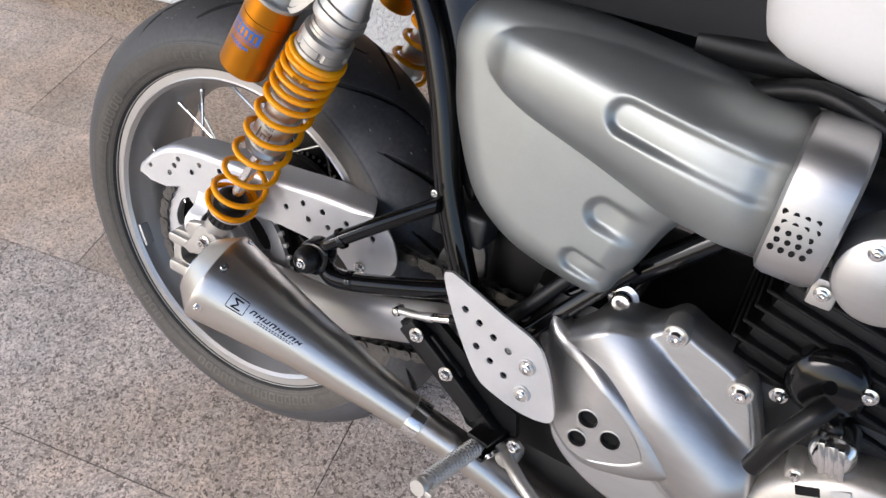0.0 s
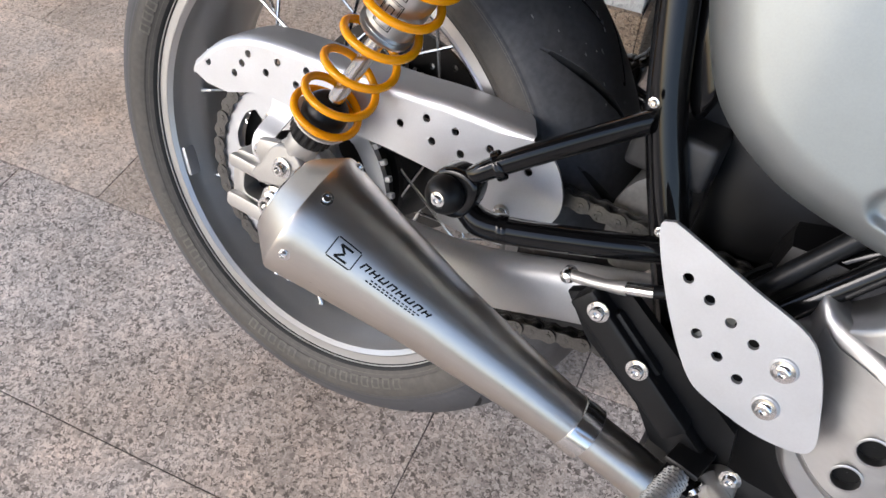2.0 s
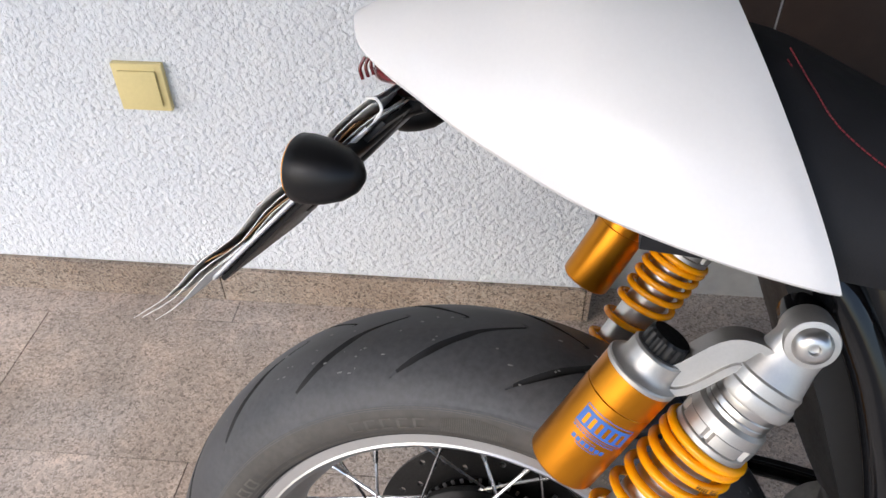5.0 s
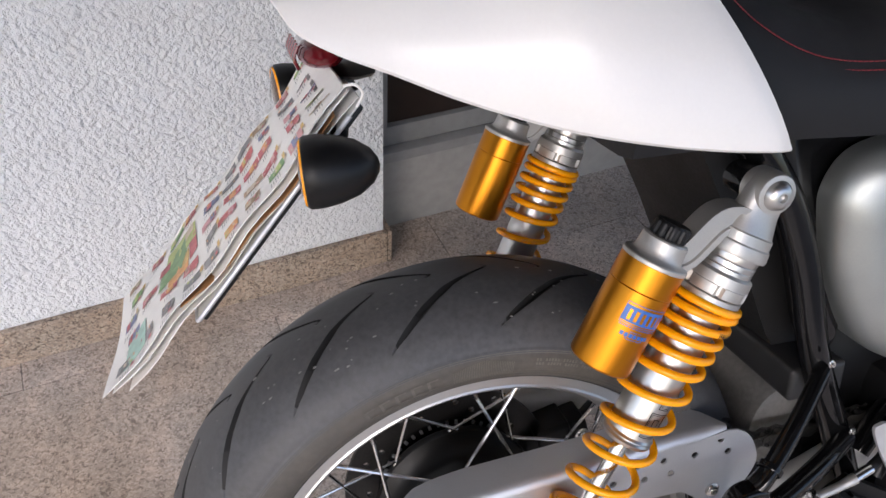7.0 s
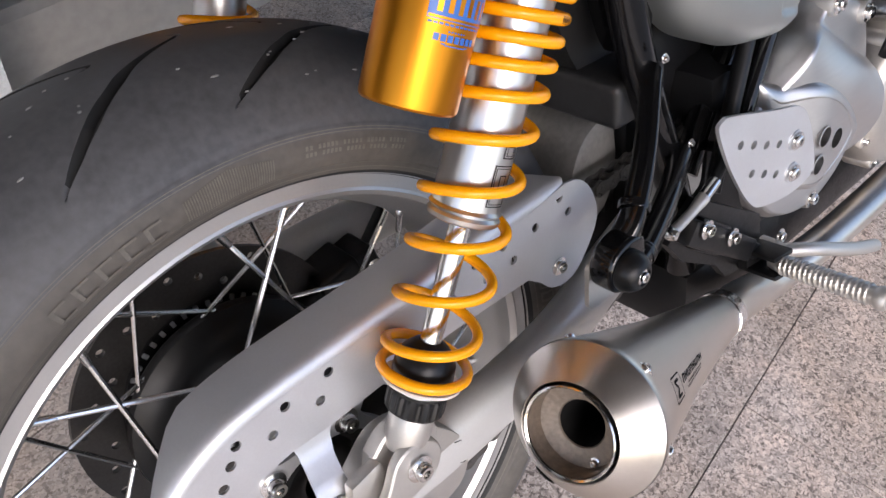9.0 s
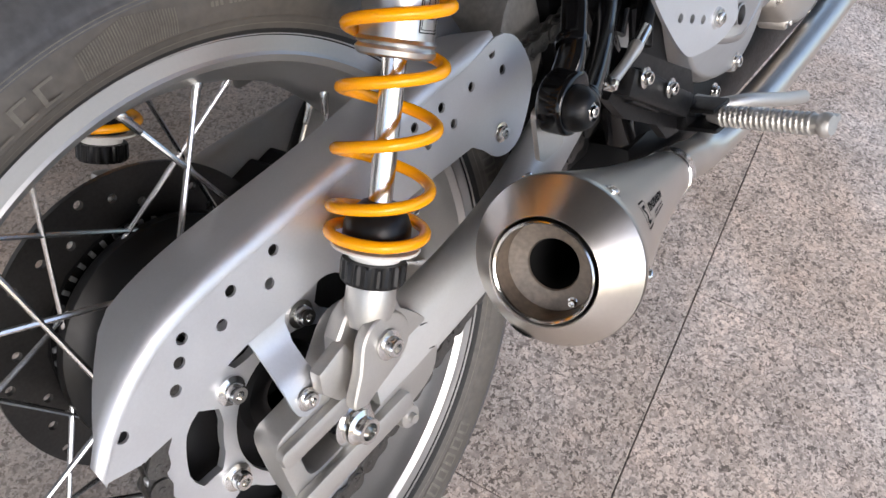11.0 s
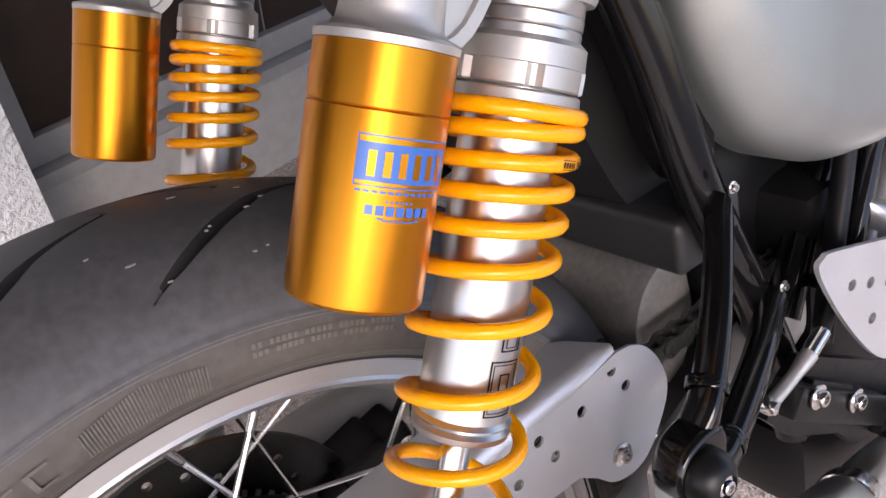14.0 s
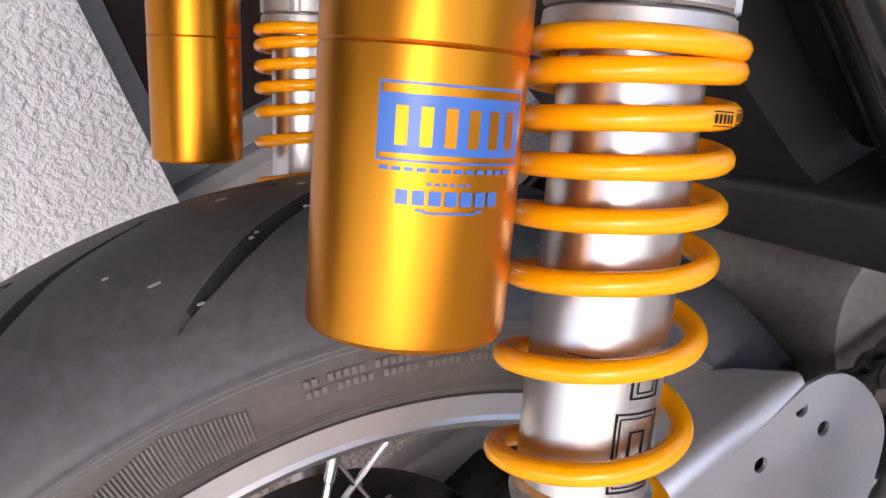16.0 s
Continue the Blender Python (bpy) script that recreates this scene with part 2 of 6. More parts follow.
def plate(outline, thick, holes=(), bevel=0.0012, hole_n=14):
    """A flat sheet in x, y with a given outline and holes, round (x, y, r) or lists of (x, y), bevelled, from z = 0 up to thick."""
    bm = bmesh.new()
    loops = [[Vector((x, y, 0)) for x, y in outline]]
    for hole in holes:
        if len(hole) != 3 or not isinstance(hole[0], (int, float)):
            loops.append([Vector((x, y, 0)) for x, y in hole])
            continue
        x, y, r = hole
        loops.append([Vector((x + r * math.cos(2 * math.pi * i / hole_n), y + r * math.sin(2 * math.pi * i / hole_n), 0)) for i in range(hole_n)])
    edges = []
    for lp in loops:
        vs = [bm.verts.new(p) for p in lp]
        edges += [bm.edges.new((vs[i], vs[(i + 1) % len(vs)])) for i in range(len(vs))]
    bmesh.ops.triangle_fill(bm, use_beauty=True, edges=edges)
    bmesh.ops.recalc_face_normals(bm, faces=bm.faces[:])
    if bm.faces and bm.faces[0].normal.z < 0:
        bmesh.ops.reverse_faces(bm, faces=bm.faces[:])
    top = bmesh.ops.duplicate(bm, geom=bm.faces[:])["geom"]
    bottom = [f for f in bm.faces if f not in set(top)]
    tops = [f for f in top if isinstance(f, bmesh.types.BMFace)]
    for q in {v for f in tops for v in f.verts}:
        q.co.z += thick
    bmesh.ops.reverse_faces(bm, faces=bottom)
    bmesh.ops.bridge_loops(bm, edges=[e for e in bm.edges if e.is_boundary]) if not holes else None
    if holes:
        lower = [e for e in bm.edges if e.is_boundary and e.verts[0].co.z < thick / 2]
        upper = {(round(v.co.x, 7), round(v.co.y, 7)): v for v in {w for f in tops for w in f.verts}}
        for e in lower:
            a, b = e.verts
            ua, ub = upper[(round(a.co.x, 7), round(a.co.y, 7))], upper[(round(b.co.x, 7), round(b.co.y, 7))]
            try:
                bm.faces.new((a, b, ub, ua))
            except ValueError:
                pass
    bmesh.ops.recalc_face_normals(bm, faces=bm.faces[:])
    bm.verts.index_update()
    v, f = [q.co.copy() for q in bm.verts], [tuple(q.index for q in face.verts) for face in bm.faces]
    bm.free()
    return v, f


def softened(vf, r=0.002, seg=2, least=50):
    """Rounds the edges of a solid that turn by more than some degrees."""
    bm = bmesh.new()
    vs = [bm.verts.new(p) for p in vf[0]]
    for q in vf[1]:
        try:
            bm.faces.new([vs[i] for i in q])
        except ValueError:
            pass
    bmesh.ops.remove_doubles(bm, verts=bm.verts[:], dist=1e-6)
    bmesh.ops.recalc_face_normals(bm, faces=bm.faces[:])
    bmesh.ops.dissolve_limit(bm, angle_limit=radians(1.5), verts=bm.verts[:], edges=bm.edges[:])
    sharp = [e for e in bm.edges if len(e.link_faces) == 2 and e.calc_face_angle(0) > radians(least)]
    bmesh.ops.bevel(bm, geom=sharp, offset=r, segments=seg, affect="EDGES", profile=0.6, clamp_overlap=True)
    bm.verts.index_update()
    out = [q.co.copy() for q in bm.verts], [tuple(q.index for q in face.verts) for face in bm.faces]
    bm.free()
    return out


def loft(sections, closed=True, caps=True):
    """Joins rings of points of one length."""
    n = len(sections[0])
    v = [p for s in sections for p in s]
    f = []
    for i in range(len(sections) - 1):
        for j in range(n if closed else n - 1):
            f.append((i * n + j, i * n + (j + 1) % n, (i + 1) * n + (j + 1) % n, (i + 1) * n + j))
    if caps:
        f.append(tuple(reversed(range(n))))
        f.append(tuple((len(sections) - 1) * n + j for j in range(n)))
    return v, f


def subdivided(vf, levels=2, crease=0.0):
    """Catmull-Clark once for all, so that the mesh itself is smooth."""
    me = bpy.data.meshes.new("work")
    me.from_pydata([tuple(p) for p in vf[0]], [], vf[1])
    ob = bpy.data.objects.new("work", me)
    scene.collection.objects.link(ob)
    md = ob.modifiers.new("sub", "SUBSURF")
    md.levels = levels
    ev = ob.evaluated_get(bpy.context.evaluated_depsgraph_get())
    got = ev.to_mesh()
    out = [q.co.copy() for q in got.vertices], [tuple(p.vertices) for p in got.polygons]
    ev.to_mesh_clear()
    bpy.data.objects.remove(ob)
    bpy.data.meshes.remove(me)
    return out


def closed_curve(pts, steps=8):
    p = [Vector((*q, 0)) for q in pts]
    out = []
    n = len(p)
    for i in range(n):
        a, b, c, d = p[i - 1], p[i], p[(i + 1) % n], p[(i + 2) % n]
        for s in range(steps):
            t = s / steps
            out.append(0.5 * (2 * b + (c - a) * t + (2 * a - 5 * b + 4 * c - d) * t * t + (3 * b - a - 3 * c + d) * t**3))
    return [(q.x, q.y) for q in out]


def thing(name, m, label, category, group="", kind=""):
    ob = new(name)
    ob.matrix_world = m
    ob.empty_display_size = 0.05
    return tagged(ob, label, category, group, kind)


def part(name, vf, mat, parent, label="", at=None, smooth=True, angle=40):
    ob = new(name, mesh_of(name, vf[0], vf[1], mat, smooth, angle))
    if parent is not None:
        ob.parent = parent
    if at is not None:
        ob.matrix_basis = at
    return tagged(ob, label) if label else ob


def solid(name, vf, mat, label, category, kind="", smooth=True, m=None, group=""):
    ob = new(name, mesh_of(name, vf[0], vf[1], mat, smooth))
    if m is not None:
        ob.matrix_world = m
    return tagged(ob, label, category, group, kind)


# ---- the forecourt: tiles, wall, door recess ----
GRID = pose(0, 0, 0, 0, 0, 9.3)  # along the wall and the tile joints
ground = solid("ground", box(-60, 60, -60, 60, -0.3, -0.0025), GROUT, "dark mortar bed under the grey granite paving", "ground", "structure")
WALL_V = 0.757  # the wall's face across the grid
WALL_END = 0.181  # its free end along the grid

# ---- the motorcycle: x forward, y to its left, z up from the rear axle; it leans on its side stand ----
AXLE = pose(0, 0.0621, 0.2992, -19.7, 0, 0)
DROP = 0.3125
bike = thing("motorcycle", AXLE @ pose(0, 0, -DROP), "silver and white cafe racer motorcycle parked leaning on its side stand", "motorcycle")
UP = pose(0, 0, DROP)


def bpart(name, vf, mat, label="", smooth=True, angle=40):
    return part(name, vf, mat, bike, label, UP, smooth, angle)


def axis_frame(a, b, side=(0, 1, 0)):
    """A frame whose z runs from a to b, at a; its y is as near to side as can be."""
    z = (Vector(b) - Vector(a)).normalized()
    if abs(Vector(side).normalized().dot(z)) > 0.99:
        side = (1, 0, 0)
    y = Vector(side) - z * Vector(side).dot(z)
    y.normalize()
    x = y.cross(z)
    m = Matrix((x, y, z)).transposed().to_4x4()
    m.translation = a
    return m


def bolt(at, towards, r=0.006, h=0.005, hexa=True):
    """A flanged bolt head with a socket."""
    n = 24
    prof = [(r * 1.55, 0), (r * 1.55, h * 0.2), (r * 1.02, h * 0.3), (r * 1.0, h * 0.85), (r * 0.85, h), (r * 0.5, h), (r * 0.47, h * 0.45), (0.0001, h * 0.4)]
    return moved(lathe(prof, n), axis_frame(at, Vector(at) + Vector(towards), (0.3, 0.5, 0.8)))


RIGHT = (0, -1, 0)

# rear wheel
TYRE_PROFILE = [(0.0, 0.3125), (0.012, 0.3121), (0.0237, 0.3106), (0.038, 0.3062), (0.050, 0.3005), (0.060, 0.2925), (0.067, 0.2845), (0.0725, 0.2755), (0.0765, 0.266), (0.0785, 0.256), (0.0775, 0.246), (0.0735, 0.2385), (0.069, 0.2325), (0.064, 0.229)]


def smooth_lean(at, lat, off):
    """The sideways run of a groove, its corners rounded."""
    raw = np.interp(at, lat, off)
    pad = np.concatenate([np.full(1, raw[0]), raw, np.full(1, raw[-1])])
    return np.convolve(pad, np.ones(3) / 3, "valid")


def tyre_mesh():
    prof = smooth_path([(-y, r, 0) for y, r in reversed(TYRE_PROFILE)] + [(y, r, 0) for y, r in TYRE_PROFILE[1:]], 9)
    y = np.array([p[0] for p in prof])
    r = np.array([p[1] for p in prof])
    pitch = 360 / 18
    lat = [-0.003, 0.004, 0.0095, 0.017, 0.0245, 0.032, 0.038, 0.050, 0.059, 0.066]
    off = [22.0, 20.0, 18.0, 15.3, 12.8, 11.0, 9.2, 6.0, 2.9, 0.0]
    wid = [0.0006, 0.0012, 0.0016, 0.0023, 0.0028, 0.0031, 0.0032, 0.0030, 0.0022, 0.0005]
    # rows of vertices run along the grooves and keep to their edges
    lean = np.interp(np.abs(y), np.linspace(0, 0.066, 60), smooth_lean(np.linspace(0, 0.066, 60), lat, off))
    half = np.maximum(np.degrees(np.interp(np.abs(y), lat, wid) * 1.1 / 0.165), 0.2)
    across = [-1.3, -1.0, -0.72, -0.4, 0.0, 0.4, 0.72, 1.0, 1.3]
    cut_in = [0, 0, 1, 1, 1, 1, 1, 0, 0]
    rows, deep = [], []
    for q in range(36):
        sgn = -1 if q % 2 == 0 else 1
        fade = np.interp(sgn * y, [-0.003, 0.001, 0.060, 0.066], [0, 1, 1, 0]) * (r > 0.27)
        for u, c in zip(across, cut_in):
            rows.append(3.6 + q * pitch / 2 + u * half + lean)
            deep.append(0.0062 * c * fade)
        for m in range(1, 13):
            rows.append(3.6 + q * pitch / 2 + 1.3 * half + (pitch / 2 - 2.6 * half) * m / 13 + lean)
            deep.append(0.0 * y)
    phi = np.radians(np.array(rows))
    n = len(rows)
    rr = np.repeat(r[None], n, 0) - np.array(deep)
    # bead lines on the sidewall
    rr = rr - 0.0007 * (np.abs(np.abs(y) - 0.0757) < 0.0006)[None]
    v = np.stack([rr * np.sin(phi), np.repeat(y[None], n, 0), rr * np.cos(phi)], -1).reshape(-1, 3)
    k = len(y)
    i, j = np.meshgrid(np.arange(n), np.arange(k - 1), indexing="ij")
    a, b = i * k + j, i * k + j + 1
    c, e = ((i + 1) % n) * k + j + 1, ((i + 1) % n) * k + j
    return v.tolist(), np.stack([a, b, c, e], -1).reshape(-1, 4).tolist()


hub_prof = [(0.012, -0.060), (0.084, -0.056), (0.091, -0.052), (0.091, -0.044), (0.083, -0.038), (0.073, -0.024), (0.070, -0.004), (0.070, 0.016), (0.074, 0.028), (0.084, 0.036), (0.092, 0.040), (0.093, 0.047), (0.090, 0.053), (0.060, 0.062), (0.020, 0.068)]
wheel = bpart("rear_wheel", lathe(hub_prof, 56, "Y"), MATT, "wire-spoked rear wheel with aluminium rim and black hub")
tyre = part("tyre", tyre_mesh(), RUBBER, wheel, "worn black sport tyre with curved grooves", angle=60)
# Groove faces near black: cleaner rubber, with the depth's shade put into the colour.
CLEAN_SHADED = material("unworn_shaded_rubber", (0.010, 0.010, 0.010), 0.7, 0, 0.2, 260, 0.0001)
tyre.data.materials.append(CLEAN_SHADED)
tyre.data.materials.append(SIDEWALL)
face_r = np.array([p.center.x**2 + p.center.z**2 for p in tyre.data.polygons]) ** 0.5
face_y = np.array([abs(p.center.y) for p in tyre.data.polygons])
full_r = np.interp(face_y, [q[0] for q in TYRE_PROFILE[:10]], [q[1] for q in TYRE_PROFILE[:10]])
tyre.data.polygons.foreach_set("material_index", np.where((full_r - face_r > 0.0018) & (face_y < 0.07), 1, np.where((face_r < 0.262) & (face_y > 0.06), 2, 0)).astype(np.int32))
rim_prof = [(0.0665, 0.2300), (0.0668, 0.2325), (0.0655, 0.2332), (0.0640, 0.2320), (0.0635, 0.2200), (0.0645, 0.2180), (0.0600, 0.2135), (0.0520, 0.2115), (0.0440, 0.2085), (0.0330, 0.2010), (0.0200, 0.1965), (0.0, 0.1955)]
rim_half = [(r, -y) for y, r in rim_prof]
rim_full = rim_half + [(r, y) for y, r in reversed(rim_prof[:-1])]
rim_full += [(0.2290, 0.0600), (0.2060, 0.030), (0.2040, 0.0), (0.2060, -0.030), (0.2290, -0.0600)]
part("rim", lathe(rim_full, 144, "Y", True), RIM_ALU, wheel, "satin aluminium rim", angle=18)
spoke_me = mesh_of("spoke", *tube([(0, 0, 0), (0, 0, 1)], 0.0019, 8), SPOKE)
nip_me = mesh_of("nipple", *lathe([(0.0001, 0.0), (0.0032, 0.0), (0.0036, 0.003), (0.0028, 0.005), (0.0026, 0.016), (0.0017, 0.018)], 10), SPOKE)
for i in range(32):
    # four to each eighth of the rim: a crossed pair to each flange
    shift_a, lead, side = ((-0.5, 47, -1), (14.5, -40, -1), (11.8, 42, 1), (34.5, -45, 1))[i % 4]
    ang, lead = radians(45 * (i // 4) + shift_a), radians(lead)
    rim_p = Vector((0.1990 * math.sin(ang), 0.028 * side, 0.1990 * math.cos(ang)))
    hub_p = Vector((0.0865 * math.sin(ang + lead), 0.0465 * side, 0.0865 * math.cos(ang + lead)))
    f = axis_frame(rim_p, hub_p)
    ob = new("spoke", spoke_me)
    ob.parent = wheel
    ob.matrix_basis = f @ Matrix.Diagonal((1, 1, (hub_p - rim_p).length, 1))
    ob = new("nipple", nip_me)
    ob.parent = wheel
    ob.matrix_basis = f @ pose(0, 0, -0.002)
    part("spoke_head", moved(lathe([(0.0001, -0.0030), (0.0030, -0.0024), (0.0034, 0.0), (0.0018, 0.003)], 8), axis_frame(hub_p, rim_p)), SPOKE, wheel)

# sidewall lettering as plain raised blocks, the hatched band, and the balance weight
def on_side(a0, a1, r0, r1, lift=0.0013):
    prof = sorted((r, y) for y, r in TYRE_PROFILE[7:])
    vv, ff = [], []
    na = 4
    for i in range(na):
        a = radians(a0 + (a1 - a0) * i / (na - 1))
        for r in (r0, (r0 + r1) / 2, r1):
            y = float(np.interp(r, [q[0] for q in prof], [q[1] for q in prof])) + lift
            vv.append((r * math.sin(a), -y, r * math.cos(a)))
    for i in range(na - 1):
        for j in range(2):
            ff.append((i * 3 + j, i * 3 + j + 1, i * 3 + 4 + j, i * 3 + 3 + j))
    return vv, ff


# Paler than the sidewall: dust on raised edges, and relief shading painted in.
DUSTY_LIT = material("dusty_lit_raised_rubber", (0.135, 0.123, 0.105), 0.75, 0, 0.35, 300, 0.0001, 0.08)
for start, n_l in ((142, 5), (160, 4), (178, 5), (-75, 6), (80, 6), (215, 6)):
    for i in range(n_l):
        a = start + i * 3.6
        part("raised_letter", joined(on_side(a, a + 2.6, 0.2400, 0.2418), on_side(a, a + 2.6, 0.2500, 0.2518), on_side(a, a + 0.6, 0.2418, 0.2500), on_side(a + 2.0, a + 2.6, 0.2418, 0.2500)), DUSTY_LIT, wheel)
for start in (-8.2, 100, 225):
    hatch = [on_side(start + i * 0.36 + 1.2, start + i * 0.36 + 1.38, 0.2425, 0.2605 - 0.005 * abs(i - 18) / 18) for i in range(36)]
    tagged(part("hatched_band", joined(*hatch), DUSTY_LIT, wheel), kind="stuff")
for i in range(26):
    a = 10.5 + i * 0.66
    for r0 in (0.2505, 0.2548):
        if (i * 7 + int(r0 * 1e4)) % 6:
            part("small_raised_letter", on_side(a, a + 0.42, r0, r0 + 0.0028), DUSTY_LIT, wheel)
ridges = [on_side(3 * i, 3 * i + 3, r, r + 0.0006, 0.0006) for i in range(120) for r in (0.2368, 0.2622, 0.2640)]
tagged(part("sidewall_ridge", joined(*ridges), DUSTY_LIT, wheel), kind="stuff")
for i in range(5):
    a = -26 + i * 3.4
    part("raised_letter", joined(on_side(a, a + 2.4, 0.2440, 0.2455), on_side(a, a + 2.4, 0.2535, 0.2550), on_side(a, a + 0.6, 0.2455, 0.2535)), DUSTY_LIT, wheel)
wang = math.atan2(-0.2034, -0.087)
c_w = Vector((0.2115 * math.sin(wang), -0.0500, 0.2115 * math.cos(wang)))
part("balance_weight", moved(box(-0.0035, 0.0035, -0.008, 0.008, -0.017, 0.017, 0.0015), axis_frame(c_w, c_w + Vector((math.cos(wang), 0, -math.sin(wang))), (0, 1, 0))), GUARD, wheel, "stick-on grey balance weight")
chalk = material("chalk_scuff", (0.24, 0.235, 0.23), 0.9, 0, 0.4, 400)
rs = random.Random(3)
for i in range(64):
    a = rs.uniform(-60, 60)
    yy = rs.uniform(-0.062, 0.0)
    r = float(np.interp(-yy, [q[0] for q in TYRE_PROFILE[:10]], [q[1] for q in TYRE_PROFILE[:10]])) + 0.0002
    q = axis_frame(Vector((r * math.sin(radians(a)), yy, r * math.cos(radians(a)))), Vector((2 * r * math.sin(radians(a)), yy * 2.2, 2 * r * math.cos(radians(a)))))
    w = rs.uniform(0.0003, 0.0009)
    part("road_grit", moved(lathe([(0.0001, 0.0005), (w, 0.0003), (w * 1.3, -0.0003)], 6), q @ Matrix.Diagonal((rs.uniform(1, 3), 1, 1, 1))), chalk, wheel)

# shock absorbers
SH_B, SH_T = Vector((0.0293, -0.145, 0.0582)), Vector((0.2092, -0.145, 0.4140))
SH_L = (SH_T - SH_B).length
TURNS = [0.7570, 0.7365, 0.7065, 0.675, 0.640, 0.598, 0.537, 0.462, 0.379, 0.296, 0.209, 0.155]


def helix():
    """The spring, close-wound at both ends."""
    pts = []
    per = 40
    for i in range(-per // 2, (len(TURNS) - 1) * per + per // 2):
        u = i / per
        k = max(0, min(int(u), len(TURNS) - 2))
        p = [TURNS[max(0, min(len(TURNS) - 1, k + o))] for o in (-1, 0, 1, 2)]
        t = max(0.0, min(1.0, u - k))
        h = 0.5 * (2 * p[1] + (p[2] - p[0]) * t + (2 * p[0] - 5 * p[1] + 4 * p[2] - p[3]) * t * t + (3 * p[1] - p[0] - 3 * p[2] + p[3]) * t**3)
        a = radians(-90 - 40) - 2 * math.pi * u
        pts.append((0.0277 * math.cos(a), 0.0277 * math.sin(a), h * SH_L))
    return tube(pts, 0.0035, 10)


def H(*rows):
    return [(r, k * SH_L) for r, k in rows]


def shock(mirror):
    """One shock with its reservoir; mirror -1 is the one on the bike's left."""
    m = axis_frame(SH_B, SH_T)
    if mirror < 0:
        a, b = Vector((0.0322, 0.1494, 0.0703)), Vector((0.1907, 0.1494, 0.4261))
        m = axis_frame(a, b)
    s = mirror
    body = joined(
        lathe(H((0.0195, 0.405), (0.0215, 0.408), (0.0222, 0.415), (0.0205, 0.420), (0.0222, 0.425), (0.0205, 0.430), (0.0205, 0.822), (0.0228, 0.824), (0.0228, 0.836), (0.0223, 0.838), (0.0228, 0.840), (0.0228, 0.850), (0.0222, 0.852), (0.0226, 0.854), (0.0222, 0.872)), 48)
    )
    ob = part("shock_absorber", body, DAMPER, bike, "shock absorber with yellow spring and gold reservoir", UP @ m, angle=30)
    part("spring", helix(), YELLOW, ob, "yellow painted coil spring")
    part("rod", lathe(H((0.007, 0.12), (0.007, 0.43)), 24), CHROME, ob, "chrome damper rod")
    part("bump_stop", lathe(H((0.0075, 0.205), (0.010, 0.203), (0.0165, 0.188), (0.0195, 0.172), (0.0200, 0.150), (0.0190, 0.140)), 32), MATT, ob, "black rubber bump stop")
    part("spring_seat", lathe(H((0.010, 0.1400), (0.0255, 0.1395), (0.0262, 0.1370), (0.0255, 0.1345), (0.0160, 0.1325), (0.0152, 0.118)), 48), WHITEPL, ob, "white lower spring seat")
    # knurled rebound adjuster
    v, f = [], []
    n = 72
    rows = H((0.0150, 0.119), (0.0185, 0.118), (0.0195, 0.114), (0.0195, 0.088), (0.0180, 0.083), (0.0140, 0.081))
    for i in range(n):
        a = 2 * math.pi * i / n
        for q, (r, h) in enumerate(rows):
            rr = r - (0.0013 if (i % 4 in (0, 1) and 1 < q < 4) else 0)
            v.append((rr * math.cos(a), rr * math.sin(a), h))
    k = len(rows)
    for i in range(n):
        for q in range(k - 1):
            f.append((i * k + q, ((i + 1) % n) * k + q, ((i + 1) % n) * k + q + 1, i * k + q + 1))
    part("adjuster_ring", (v, f), MATT, ob, "black knurled adjuster ring", angle=25)
    # notched collars
    for name, lo, hi, r in (("spring_collar", 0.753, 0.777, 0.0272), ("lock_ring", 0.7785, 0.828, 0.0268)):
        v, f = [], []
        n = 72
        rows = H((0.0205, lo), (r - 0.001, lo), (r, lo + 0.002), (r, lo + (hi - lo) * 0.45), (r - 0.0004, lo + (hi - lo) * 0.47), (r - 0.0008, hi - 0.006 if name == "lock_ring" else hi - 0.002), (r - (0.0035 if name == "lock_ring" else 0.002), hi), (0.0205, hi))
        for i in range(n):
            a = 2 * math.pi * i / n
            for q, (rr, h) in enumerate(rows):
                if i % 12 < 2 and q in (2, 3):
                    rr -= 0.0025
                v.append((rr * math.cos(a), rr * math.sin(a), h))
        k = len(rows)
        for i in range(n):
            for q in range(k - 1):
                f.append((i * k + q, ((i + 1) % n) * k + q, ((i + 1) % n) * k + q + 1, i * k + q + 1))
        part(name, (v, f), CAST, ob, angle=25)
    # top mount: a stepped cone that flattens into the eye
    secs = []
    for k, rx, ry in ((0.866, 0.0245, 0.0235), (0.872, 0.0255, 0.0240), (0.890, 0.0250, 0.0225), (0.893, 0.0238, 0.0208), (0.912, 0.0240, 0.0198), (0.915, 0.0228, 0.0178), (0.935, 0.0212, 0.0150), (0.955, 0.0192, 0.0124), (0.98, 0.0180, 0.0118), (1.0, 0.0174, 0.0118), (1.015, 0.0163, 0.0117), (1.029, 0.0130, 0.0115), (1.039, 0.0080, 0.0110), (1.043, 0.003, 0.009)):
        secs.append([Vector((rx * math.copysign(abs(math.cos(a)) ** 0.8, math.cos(a)), ry * math.copysign(abs(math.sin(a)) ** 0.8, math.sin(a)), k * SH_L)) for a in [2 * math.pi * i / 40 for i in range(40)]])
    part("top_mount", loft(secs), CAST, ob, "cast aluminium top mount", angle=35)
    yo = -s
